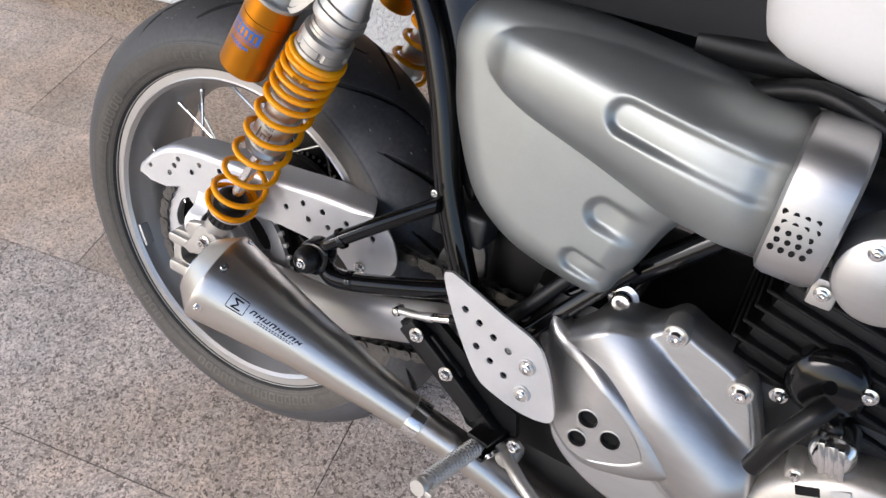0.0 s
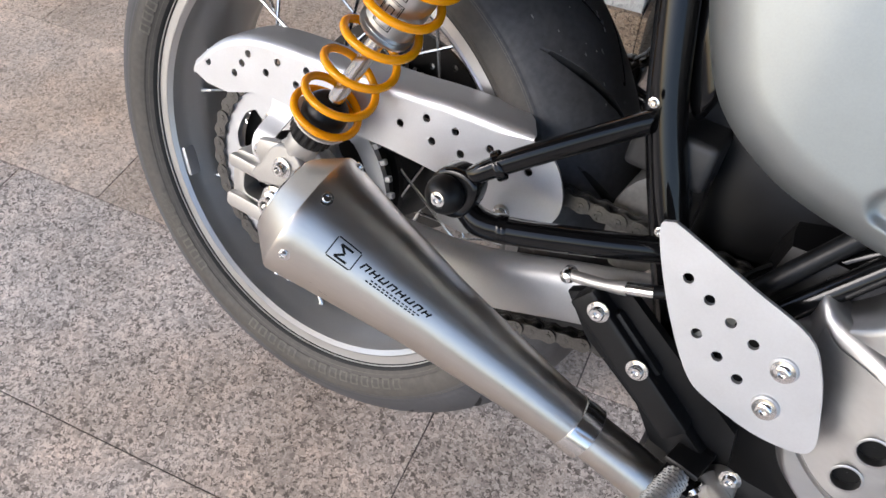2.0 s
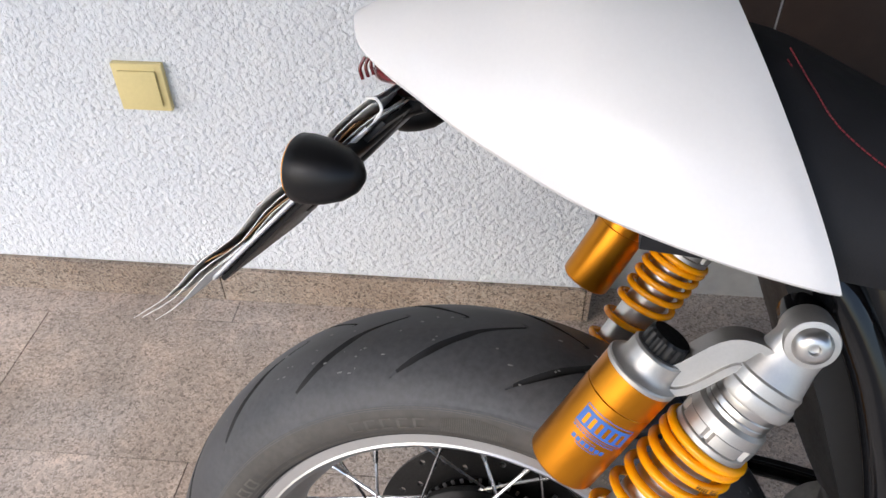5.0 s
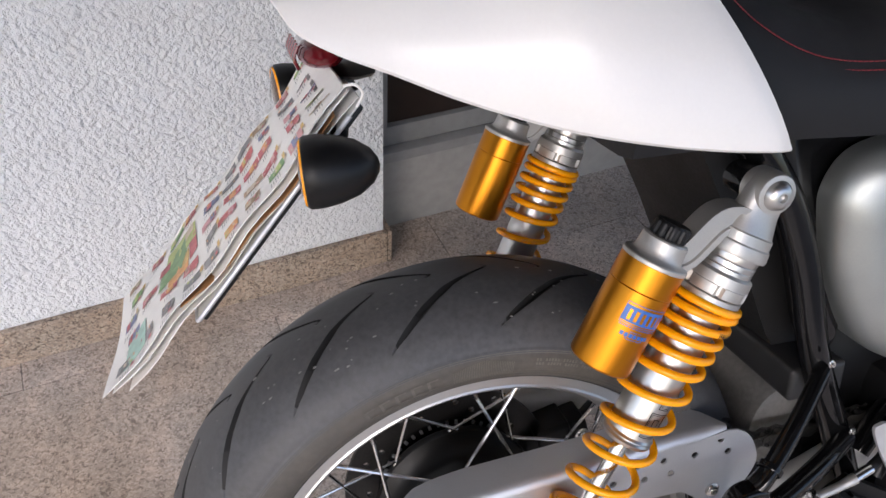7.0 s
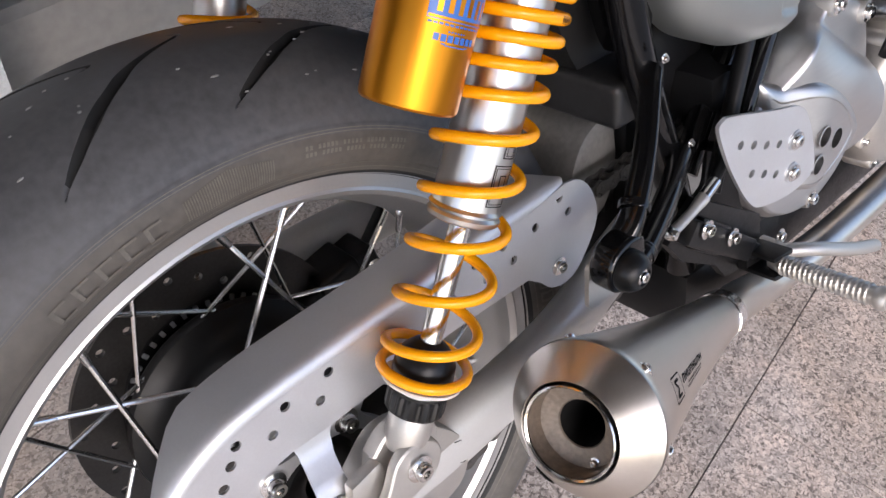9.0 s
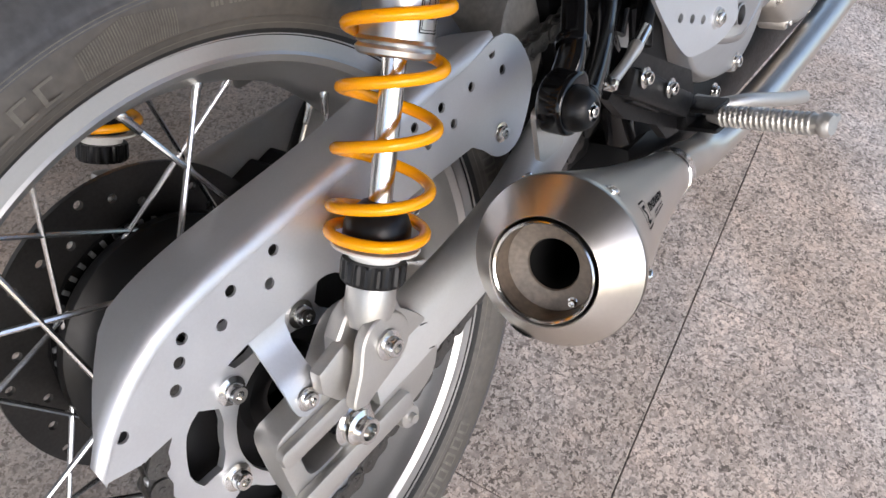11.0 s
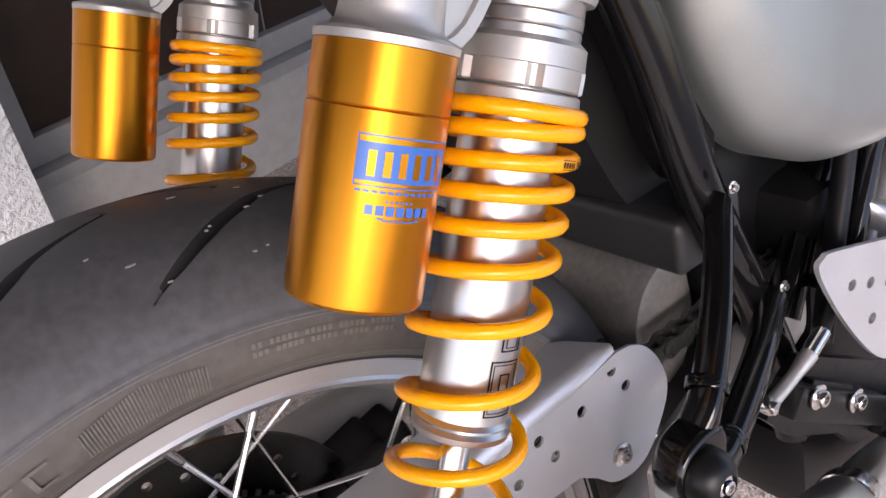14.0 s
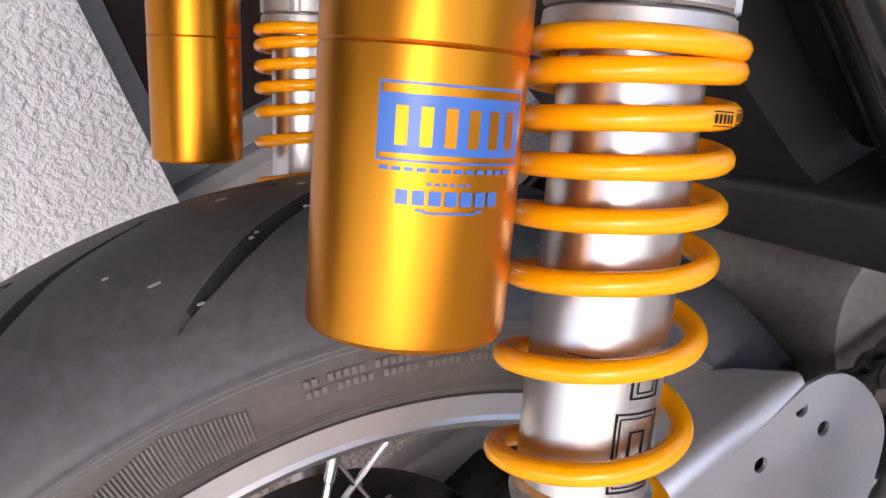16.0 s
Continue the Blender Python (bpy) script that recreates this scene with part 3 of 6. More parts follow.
    eye = moved(lathe([(0.0001, 0.0165), (0.0030, 0.0166), (0.0036, 0.0195), (0.0060, 0.0196), (0.0090, 0.0182), (0.0112, 0.0158), (0.0122, 0.0128)], 36), axis_frame((0, 0, SH_L), (0, yo, SH_L), (1, 0, 0)))
    part("top_bolt", eye, DAMPER, ob, "domed chrome top bolt")
    eye = moved(lathe([(0.0118, 0.0126), (0.0160, 0.0122), (0.0168, 0.0105), (0.0168, -0.012), (0.010, -0.013)], 36), axis_frame((0, 0, SH_L), (0, yo, SH_L), (1, 0, 0)))
    part("eye_ring", eye, CAST, ob)
    # reservoir with its arm, parallel to the damper
    rx, ry = (-0.0643, -0.0018) if s > 0 else (-0.0642, 0.0046)
    rv = pose(rx, ry, 0)
    res = [(0.0001, 0.562), (0.020, 0.562), (0.0247, 0.5625), (0.0258, 0.566), (0.0260, 0.572), (0.0260, 0.7370), (0.0255, 0.7385), (0.0260, 0.7400), (0.0260, 0.791), (0.0252, 0.793), (0.0252, 0.796)]
    part("reservoir", moved(lathe(H(*res), 64), rv), GOLD, ob, "gold anodised reservoir", angle=30)
    part("reservoir_cap", moved(lathe(H((0.0252, 0.791), (0.0263, 0.792), (0.0265, 0.799), (0.0256, 0.802), (0.0216, 0.805), (0.0196, 0.811), (0.0190, 0.822), (0.0186, 0.841), (0.0172, 0.845), (0.012, 0.846)), 48), rv), CAST, ob, angle=35)
    n = 60
    v, f = [], []
    rows = H((0.010, 0.845), (0.0147, 0.846), (0.0152, 0.850), (0.0148, 0.872), (0.0132, 0.877), (0.0001, 0.878))
    for i in range(n):
        a = 2 * math.pi * i / n
        for q, (r, h) in enumerate(rows):
            rr = r - (0.0010 if (i % 4 < 2 and 1 <= q <= 3) else 0)
            v.append((rr * math.cos(a), rr * math.sin(a), h))
    k = len(rows)
    for i in range(n):
        for q in range(k - 1):
            f.append((i * k + q, ((i + 1) % n) * k + q, ((i + 1) % n) * k + q + 1, i * k + q + 1))
    part("damping_knob", moved((v, f), rv), MATT, ob, "black ribbed damping knob", angle=25)
    # arm: an I-shaped bridge from the cap to the head
    arm_pts = smooth_path([(rx + 0.008, ry, 0.814 * SH_L), (rx + 0.020, ry * 0.9, 0.831 * SH_L), (-0.032, ry * 0.6, 0.906 * SH_L), (-0.021, ry * 0.4, 0.926 * SH_L), (-0.010, ry * 0.2, 0.926 * SH_L), (0.0, 0, 0.915 * SH_L)], 5)
    secs = []
    for i, p in enumerate(arm_pts):
        d = (Vector(arm_pts[min(i + 1, len(arm_pts) - 1)]) - Vector(arm_pts[max(i - 1, 0)])).normalized()
        side = Vector((0, 1, 0))
        up = d.cross(side).normalized()
        w, h = 0.0100, 0.0115
        shape = [(-1, -1), (-0.55, -1), (-0.5, -0.75), (0.5, -0.75), (0.55, -1), (1, -1), (1, 1), (0.55, 1), (0.5, 0.75), (-0.5, 0.75), (-0.55, 1), (-1, 1)]
        secs.append([p + side * (b_ * w) + up * (a_ * h) for a_, b_ in shape])
    part("arm", loft(secs), CAST, ob, angle=30)
    if s > 0:
        # printed label: a blue field with a gold border line, and plain bars for the maker's words
        def on_res(a0, a1, k0, k1, lift=0.00025):
            nn = max(2, int(abs(a1 - a0) / 6) + 1)
            vv, ff = [], []
            for i in range(nn):
                a = radians(a0 + (a1 - a0) * i / (nn - 1))
                for h in (k0, k1):
                    vv.append(((0.0260 + lift) * math.cos(a), (0.0260 + lift) * math.sin(a), h * SH_L))
            for i in range(nn - 1):
                ff.append((2 * i, 2 * i + 2, 2 * i + 3, 2 * i + 1))
            return moved((vv, ff), rv)

        A0, A1 = -133, -50
        bars = joined(on_res(A0, A1, 0.6790, 0.7115), on_res(A0, A1, 0.7165, 0.7180), on_res(A0, A1, 0.6745, 0.6758), on_res(A0, A0 + 1.2, 0.6758, 0.7165), on_res(A1 - 1.2, A1, 0.6758, 0.7165), *[on_res(-131 + 6.2 * q, -131 + 6.2 * q + 4.6, 0.6695, 0.6718) for q in range(12)], *[on_res(-107 + 4 * q, -104.6 + 4 * q, 0.6622, 0.6638) for q in range(6)], *[on_res(-122 + 8.2 * q, -122 + 8.2 * q + 6.2, 0.6510, 0.6592) for q in range(7)], on_res(-108, -80, 0.6462, 0.6474), on_res(-112, -107, 0.6474, 0.6488), on_res(-81, -76, 0.6474, 0.6488))
        part("printed_label", bars, BLUE, ob, "blue printed maker's label")
        gold = []
        for i in range(6):
            a = A0 + 9 + i * 12.0
            gold.append(on_res(a, a + 6.0, 0.6835, 0.7050, 0.0004))
        part("label_letters", joined(*gold), GOLD, ob, "gold letter blocks")

        def on_body(a0, a1, k0, k1, rad=0.0205, lift=0.0002):
            nn = max(2, int(abs(a1 - a0) / 6) + 1)
            vv, ff = [], []
            for i in range(nn):
                a = radians(a0 + (a1 - a0) * i / (nn - 1))
                for h in (k0, k1):
                    vv.append(((rad + lift) * math.cos(a), (rad + lift) * math.sin(a), h * SH_L))
            for i in range(nn - 1):
                ff.append((2 * i, 2 * i + 2, 2 * i + 3, 2 * i + 1))
            return vv, ff

        def frame_on(a0, a1, k0, k1, w=0.0016, wa=2.2):
            return joined(on_body(a0, a1, k0, k0 + w), on_body(a0, a1, k1 - w, k1), on_body(a0, a0 + wa, k0, k1), on_body(a1 - wa, a1, k0, k1))

        marks = [frame_on(-106, -62, 0.440, 0.502), frame_on(-102, -66, 0.444, 0.498, 0.001, 1.4), frame_on(-92, -76, 0.458, 0.488), frame_on(-96, -66, 0.512, 0.530), frame_on(-90, -72, 0.516, 0.530, 0.001, 1.4), on_body(-150, -66, 0.541, 0.5418)]
        part("body_graphic", joined(*marks), INK_AND_HOLE, ob, "thin dark outline graphics")
        tagv = []
        for a0, a1, dk in ((-84, -68, 0.0), (-65, -52, 0.0)):
            k0 = 0.7110 if a0 < -70 else 0.7125
            tagv += [on_body(a0, a1, k0 - 0.005, k0 - 0.0042, 0.0312, 0.0001), on_body(a0, a1, k0 + 0.0042, k0 + 0.005, 0.0312, 0.0001)]
            for q in range(5):
                b0 = a0 + (a1 - a0) * (q + 0.2) / 5
                tagv.append(on_body(b0, b0 + (a1 - a0) * 0.12, k0 - 0.003, k0 + 0.003, 0.0313, 0.0001))
        part("spring_marking", joined(*tagv), INK_AND_HOLE, ob, "small dark printed code")
    return ob


shock(1)
shock(-1)

# chain guard: folded sheet with drilled holes
GY = -0.112
top_line = [(-0.127, 0.079), (-0.103, 0.106), (-0.072, 0.125), (-0.036, 0.134), (0.01, 0.138), (0.06, 0.141), (0.106, 0.145), (0.145, 0.150), (0.191, 0.153), (0.230, 0.154)]
front = [(q[0], q[1]) for q in smooth_path([(0.241, 0.1525, 0), (0.252, 0.146, 0), (0.261, 0.134, 0), (0.2675, 0.116, 0), (0.2665, 0.101, 0), (0.257, 0.084, 0), (0.243, 0.068, 0), (0.228, 0.0635, 0), (0.212, 0.068, 0), (0.200, 0.080, 0)], 3)]
low = [(0.187, 0.090), (0.142, 0.091), (0.105, 0.091), (0.05, 0.088), (0.003, 0.084), (-0.026, 0.084), (-0.051, 0.080), (-0.082, 0.068), (-0.108, 0.067)]
HOLES = [(-0.1083, 0.0894), (-0.0591, 0.1155), (-0.066, 0.104), (-0.0745, 0.091), (-0.0240, 0.1205), (-0.0365, 0.1060), (0.0090, 0.1250), (-0.0010, 0.1080), (0.1120, 0.119), (0.1359, 0.1336), (0.1450, 0.116), (0.1640, 0.1335), (0.1730, 0.1167), (0.1972, 0.1325), (0.2242, 0.1446), (0.2334, 0.1284)]
flat = plate([(x, z - (0.006 if x < 0.2 else 0.0)) for x, z in top_line] + front + low, 0.002, [(x, z, 0.0036) for x, z in HOLES])
guard_m = Matrix(((1, 0, 0, 0), (0, 0, -1, GY + 0.001), (0, 1, 0, 0), (0, 0, 0, 1)))
flat = moved(flat, guard_m)
# the folded top flange, running in over the chain
edge = smooth_path([(x, z, 0) for x, z in top_line], 3)
secs = []
for p in edge:
    inner = 0.040 * min(1, max(0.1, (p[0] + 0.127) / 0.05), max(0.08, (0.232 - p[0]) / 0.022))
    x, z = p[0], p[1]
    k = min(1.0, inner / 0.012)
    skin = [(-0.0010, -0.0075), (-0.0006, -0.0030), (0.0008, 0.0004), (0.0035 * k, 0.0030), (0.0075 * k, 0.0043), (inner, 0.0048)]
    secs.append([Vector((x, GY + p_, z + q_)) for p_, q_ in skin] + [Vector((x, GY + p_ + 0.0006, z + q_ - 0.0018)) for p_, q_ in reversed(skin)])
tab = []
for z, y, x0, x1 in ((0.090, -0.1125, -0.029, 0.004), (0.078, -0.1130, -0.026, -0.001), (0.068, -0.1180, -0.026, -0.004), (0.060, -0.1270, -0.028, -0.006), (0.052, -0.1325, -0.029, -0.006), (0.042, -0.1345, -0.029, -0.006), (0.034, -0.1345, -0.027, -0.008), (0.029, -0.1345, -0.022, -0.013)):
    tab.append([Vector((x0, y, z)), Vector((x1, y, z)), Vector((x1, y + 0.002, z)), Vector((x0, y + 0.002, z))])
guard = bpart("chain_guard", joined(flat, loft(secs), loft(tab)), GUARD, "satin aluminium chain guard with drilled holes", angle=50)
part("guard_bolt", bolt((0.2214, GY - 0.001, 0.0838), RIGHT, 0.005, 0.005), CHROME, guard)
part("guard_bolt", bolt((-0.0175, -0.1345, 0.0405), RIGHT, 0.005, 0.005), CHROME, guard)

# silencer
MUF_C, MUF_D = Vector((0.1167, -0.2268, 0.0790)), Vector((0.9115, 0.1816, -0.369)).normalized()
MUF_PROFILE = [(0.0212, 0.255), (0.0222, 0.242), (0.0240, 0.215), (0.0335, 0.120), (0.0440, 0.050), (0.0513, 0.006), (0.0526, 0.0), (0.0524, -0.003)]


def silencer(side):
    c, d = MUF_C.copy(), MUF_D.copy()
    c.y, d.y = c.y * side, d.y * side
    m = axis_frame(c, c + d, (0, 0, 1))
    prof = MUF_PROFILE
    ob = part("silencer", lathe(prof, 72), STEEL, bike, "brushed stainless megaphone silencer", UP @ m, angle=35)
    part("end_cone", lathe([(0.0524, -0.001), (0.0520, -0.004), (0.0340, -0.0245), (0.0328, -0.0255), (0.0320, -0.0245), (0.0316, -0.010)], 72), STEEL, ob, angle=30)
    part("outlet_tube", lathe([(0.0300, -0.010), (0.0303, -0.0262), (0.0296, -0.0272), (0.0285, -0.0262), (0.0281, -0.020)], 56), CHROME, ob, "polished outlet tube", angle=35)
    part("outlet_bore", lathe([(0.0282, -0.025), (0.0276, -0.015), (0.0272, -0.011), (0.0160, -0.0085), (0.0152, -0.007)], 56), SOOT, ob, "sooty brown inner bore", angle=35)
    # Near-black inner tube: the dark of its depth is painted on.
    part("inner_tube", lathe([(0.0152, -0.0075), (0.0148, -0.004), (0.0148, 0.10), (0.0001, 0.10)], 40), INK_AND_HOLE, ob, "inner tube painted near black for its dark depth")
    part("bore_screw", bolt((0.0245 * math.cos(radians(236)), 0.0245 * math.sin(radians(236)), -0.0095), (0, 0, -1), 0.0022, 0.004), CHROME, ob)
    part("soot_mark", loft([[Vector(((0.0505 + dr) * math.cos(radians(a)), (0.0505 + dr) * math.sin(radians(a)), dz)) for dr, dz in ((0.0012, -0.0052 + w), (0.0012 - 0.0, -0.0052 - w))] for a, w in ((283, 0.0002), (286, 0.0016), (290, 0.0021), (295, 0.0020), (299, 0.0012), (301, 0.0002))], closed=False, caps=False), INK_AND_HOLE, ob, "small dark mark on the end cone")
    for i in range(6):
        a = radians(i * 60 + 62)
        p = Vector((0.0505 * math.cos(a), 0.0505 * math.sin(a), 0.006))
        part("rivet", bolt(p, (math.cos(a), math.sin(a), 0.1), 0.0034, 0.003), CHROME, ob)
    clamp = lathe([(0.0212, 0.252), (0.0226, 0.253), (0.0230, 0.260), (0.0226, 0.270), (0.0205, 0.271)], 40)
    part("clamp", clamp, CHROME, ob)
    return ob


muffler = silencer(1)
pipe_r = smooth_path([MUF_C + MUF_D * 0.25, MUF_C + MUF_D * 0.32, (0.50, -0.150, -0.083), (0.62, -0.158, -0.084), (0.76, -0.160, -0.080), (0.92, -0.160, -0.072), (1.10, -0.155, -0.06), (1.25, -0.15, 0.02)], 6)
bpart("exhaust_pipe", tube(pipe_r, 0.0190, 24), STEEL, "stainless exhaust header pipe")


# badge and lettering on the right silencer, as plain dark shapes
def muf_r(z):
    pr = sorted((h, r) for r, h in MUF_PROFILE)
    return float(np.interp(z, [h for h, _ in pr], [r for _, r in pr]))


def on_muf(a0, a1, z0, z1, lift=0.0003):
    vv, ff = [], []
    na, nz = 5, 4
    for i in range(na):
        a = radians(a0 + (a1 - a0) * i / (na - 1))
        for j in range(nz):
            z = z0 + (z1 - z0) * j / (nz - 1)
            r = muf_r(z) + lift
            vv.append((r * math.cos(a), r * math.sin(a), z))
    for i in range(na - 1):
        for j in range(nz - 1):
            ff.append((i * nz + j, i * nz + nz + j, i * nz + nz + j + 1, i * nz + j + 1))
    return vv, ff


badge = part("badge", joined(on_muf(139.5, 158, 0.0290, 0.0299), on_muf(139.5, 158, 0.0494, 0.0503), on_muf(138.2, 139.5, 0.0301, 0.0492), on_muf(158, 159.3, 0.0301, 0.0492)), INK_AND_HOLE, muffler, "dark etched square badge outline")


def stroke_on_muf(pts, w, lift=0.0003):
    """A line of print over the cone: points of (degrees, along), w its width."""
    rows = []
    for i, (a, z) in enumerate(pts):
        a0, z0 = pts[max(0, i - 1)]
        a1, z1 = pts[min(len(pts) - 1, i + 1)]
        r = muf_r(z) + lift
        dx, dz = radians(a1 - a0) * r, z1 - z0
        k = math.hypot(dx, dz)
        rows.append([(r * math.cos(radians(a) + q * dz / k / r), r * math.sin(radians(a) + q * dz / k / r), z - q * dx / k) for q in (-w / 2, w / 2)])
    return loft(rows, closed=False, caps=False)


for q in ([(143, 0.0345), (143, 0.0445)], [(143, 0.0345), (149, 0.0405)], [(149, 0.0405), (155, 0.0345)], [(155, 0.0345), (155, 0.0450)]):
    part("badge_stroke", stroke_on_muf(q, 0.0018), INK_AND_HOLE, muffler)
for i in range(8):
    z0 = 0.0545 + i * 0.0078
    lean = 0.0022
    part("letter_block", joined(stroke_on_muf([(143.6, z0 + lean), (150.4, z0)], 0.0014), stroke_on_muf([(143.6, z0 + lean + 0.0044), (150.4, z0 + 0.0044)], 0.0014), stroke_on_muf([(144.2 + 2.6 * (i % 3), z0 + lean * (1 - 0.35 * (i % 3))), (144.2 + 2.6 * (i % 3), z0 + lean * (1 - 0.35 * (i % 3)) + 0.0044)], 0.0013)), INK_AND_HOLE, muffler)
for k in range(2):
    for i in range(13):
        z0 = 0.066 + i * 0.0034 - 0.003 * k
        part("small_letter", on_muf(153.2 + 3.2 * k, 154.9 + 3.2 * k, z0, z0 + 0.0022), INK_AND_HOLE, muffler)

# swingarm and axle adjusters
def oval_tube(path, ry, rz, n=20):
    secs = []
    pts = smooth_path(path, 6)
    for p in pts:
        secs.append([Vector(p) + Vector((0, ry * math.copysign(abs(math.cos(a)) ** 0.75, math.cos(a)), rz * math.copysign(abs(math.sin(a)) ** 0.75, math.sin(a)))) for a in [2 * math.pi * i / n for i in range(n)]])
    return loft(secs)


MIRROR = Matrix.Diagonal((1, -1, 1, 1))


def mirrored(vf):
    return [MIRROR @ Vector(q) for q in vf[0]], [tuple(reversed(f)) for f in vf[1]]


arm = oval_tube([(0.03, -0.118, 0.0), (0.10, -0.118, 0.004), (0.20, -0.114, 0.012), (0.30, -0.106, 0.042), (0.42, -0.095, 0.078)], 0.017, 0.028)
bpart("swingarm", arm, SWING, "silver oval-tube swingarm")
arm_l = oval_tube([(0.03, 0.118, 0.026), (0.10, 0.118, 0.046), (0.225, 0.116, 0.047), (0.30, 0.108, 0.058), (0.42, 0.095, 0.078)], 0.017, 0.028)
bpart("swingarm", arm_l, SWING, "silver oval-tube swingarm")
end_out = [(-0.046, 0.028), (-0.050, 0.012), (-0.048, -0.030), (-0.040, -0.036), (0.0, -0.040), (0.05, -0.038), (0.080, -0.031), (0.092, -0.010), (0.090, 0.012), (0.074, 0.036), (0.056, 0.054), (0.040, 0.063), (0.022, 0.062), (0.006, 0.048), (-0.010, 0.034), (-0.030, 0.031)]


def rounded_box(x0, x1, z0, z1, r):
    o = []
    for cx, cz, a0 in ((x1 - r, z1 - r, 0), (x0 + r, z1 - r, 90), (x0 + r, z0 + r, 180), (x1 - r, z0 + r, 270)):
        o += [(cx + r * math.cos(radians(a0 + 22.5 * k)), cz + r * math.sin(radians(a0 + 22.5 * k))) for k in range(5)]
    return o


def flat_y(vf, y):
    """Turns a plate drawn in x, z so that it stands upright with its outer face to the right at y."""
    return moved(vf, Matrix(((1, 0, 0, 0), (0, 0, -1, y), (0, 1, 0, 0), (0, 0, 0, 1))))


for s in (1, -1):
    slot_o = rounded_box(-0.036, 0.034, -0.015, 0.011, 0.008)
    pl = flat_y(softened(plate(closed_curve(end_out, 3), 0.022, [slot_o]), 0.003, 2), -0.112)
    end = bpart("axle_carrier", pl if s > 0 else mirrored(pl), CAST, "cast aluminium swingarm end with slotted axle adjuster")
    for z0, z1 in ((0.0125, 0.026), (-0.033, -0.0165)):
        rail = flat_y(softened(plate(rounded_box(-0.051, 0.004 if z0 > 0 else 0.052, z0, z1, 0.005), 0.0075), 0.0022, 2), -0.1335)
        part("slot_rail", rail if s > 0 else mirrored(rail), CAST, end)
    back = flat_y(plate(rounded_box(-0.040, 0.038, -0.018, 0.014, 0.006), 0.004), -0.110)
    part("slot_back", back if s > 0 else mirrored(back), MATT, end)
    lug = moved(lathe([(0.0001, 0.012), (0.0035, 0.012), (0.0040, 0.008), (0.0085, 0.0075), (0.0090, 0.005), (0.0090, -0.02)], 24), axis_frame((0.0494, -0.128, -0.0450), (0.0494, -1, -0.0450)))
    part("adjuster_lug", lug if s > 0 else mirrored(lug), CAST, end)
    for k in range(5):
        mark = flat_y(plate([(0.080 + 0.0006 * k, 0.016 - 0.006 * k), (0.0865 + 0.0003 * k, 0.0135 - 0.006 * k), (0.0867 + 0.0003 * k, 0.0143 - 0.006 * k), (0.0802 + 0.0006 * k, 0.0168 - 0.006 * k)], 0.0004), -0.1343)
        part("scale_mark", mark if s > 0 else mirrored(mark), INK_AND_HOLE, end)
    nut = moved(lathe([(0.0155, -0.006), (0.0160, 0.002), (0.0118, 0.003), (0.0120, 0.0085), (0.0088, 0.0100), (0.0082, 0.0108), (0.0088, 0.0116), (0.0082, 0.0126), (0.0088, 0.0136), (0.0082, 0.0146), (0.0086, 0.0160), (0.0060, 0.0160), (0.0056, 0.006), (0.0001, 0.005)], 6 * 8), axis_frame((0.0052, -0.134, -0.005), (0.0052, -1, -0.005)))
    part("axle_nut", nut if s > 0 else mirrored(nut), CHROME, end, angle=25)
    ab = tube([(0.035, -0.128, 0.0), (0.075, -0.128, -0.002)], 0.0045, 10)
    part("adjuster_bolt", ab if s > 0 else mirrored(ab), CHROME, end)

# lower clevis of each shock
for s in (1, -1):
    ring_o = [(0.0307 + 0.0205 * math.cos(radians(a)), 0.0545 + 0.0205 * math.sin(radians(a))) for a in range(-70, 160, 10)]
    outer = ring_o + [(0.006, 0.050), (-0.004, 0.036), (-0.006, 0.030), (0.004, 0.026), (0.018, 0.030), (0.030, 0.033)]
    boss_o = [(0.0340 + 0.0290 * math.cos(radians(a)), 0.0500 + 0.0290 * math.sin(radians(a))) for a in range(-100, 130, 10)]
    inner = boss_o + [(0.010, 0.066), (0.004, 0.044), (0.016, 0.026)]
    prong = [flat_y(softened(plate(outer, 0.009), 0.003, 3), -0.1505), flat_y(softened(plate(inner, 0.014), 0.004, 3), -0.1280)]
    web = flat_y(softened(plate([(0.012, 0.066), (-0.012, 0.060), (-0.014, 0.046), (-0.004, 0.030), (0.010, 0.034), (0.016, 0.050)], 0.010), 0.003, 2), -0.1365)
    prong.append(web)
    neck = moved(lathe([(0.0001, 0.0345), (0.0140, 0.0345), (0.0148, 0.032), (0.0152, 0.024), (0.0150, 0.014), (0.0128, 0.006), (0.006, 0.002)], 36), axis_frame(SH_B, SH_T))
    cl = joined(*prong, neck)
    ob = bpart("shock_clevis", cl if s > 0 else mirrored(cl), CAST, "cast aluminium fork end of the shock", angle=30)
    lb = bolt((0.0307, -0.1600, 0.0545), RIGHT, 0.0062, 0.008)
    part("clevis_bolt", lb if s > 0 else mirrored(lb), CHROME, ob)

# sprocket and chain on the right
CY = -0.090
teeth = []
for i in range(42 * 4):
    a = 2 * math.pi * i / 168
    r = 0.1095 if i % 4 in (0, 1) else 0.1025
    teeth.append((r * math.cos(a), r * math.sin(a)))
ring_o = [(0.1050 * math.cos(2 * math.pi * i / 84), 0.1050 * math.sin(2 * math.pi * i / 84)) for i in range(84)]
windows = [[(0.0515 * math.cos(2 * math.pi * i / 60), 0.0515 * math.sin(2 * math.pi * i / 60)) for i in range(60)]]
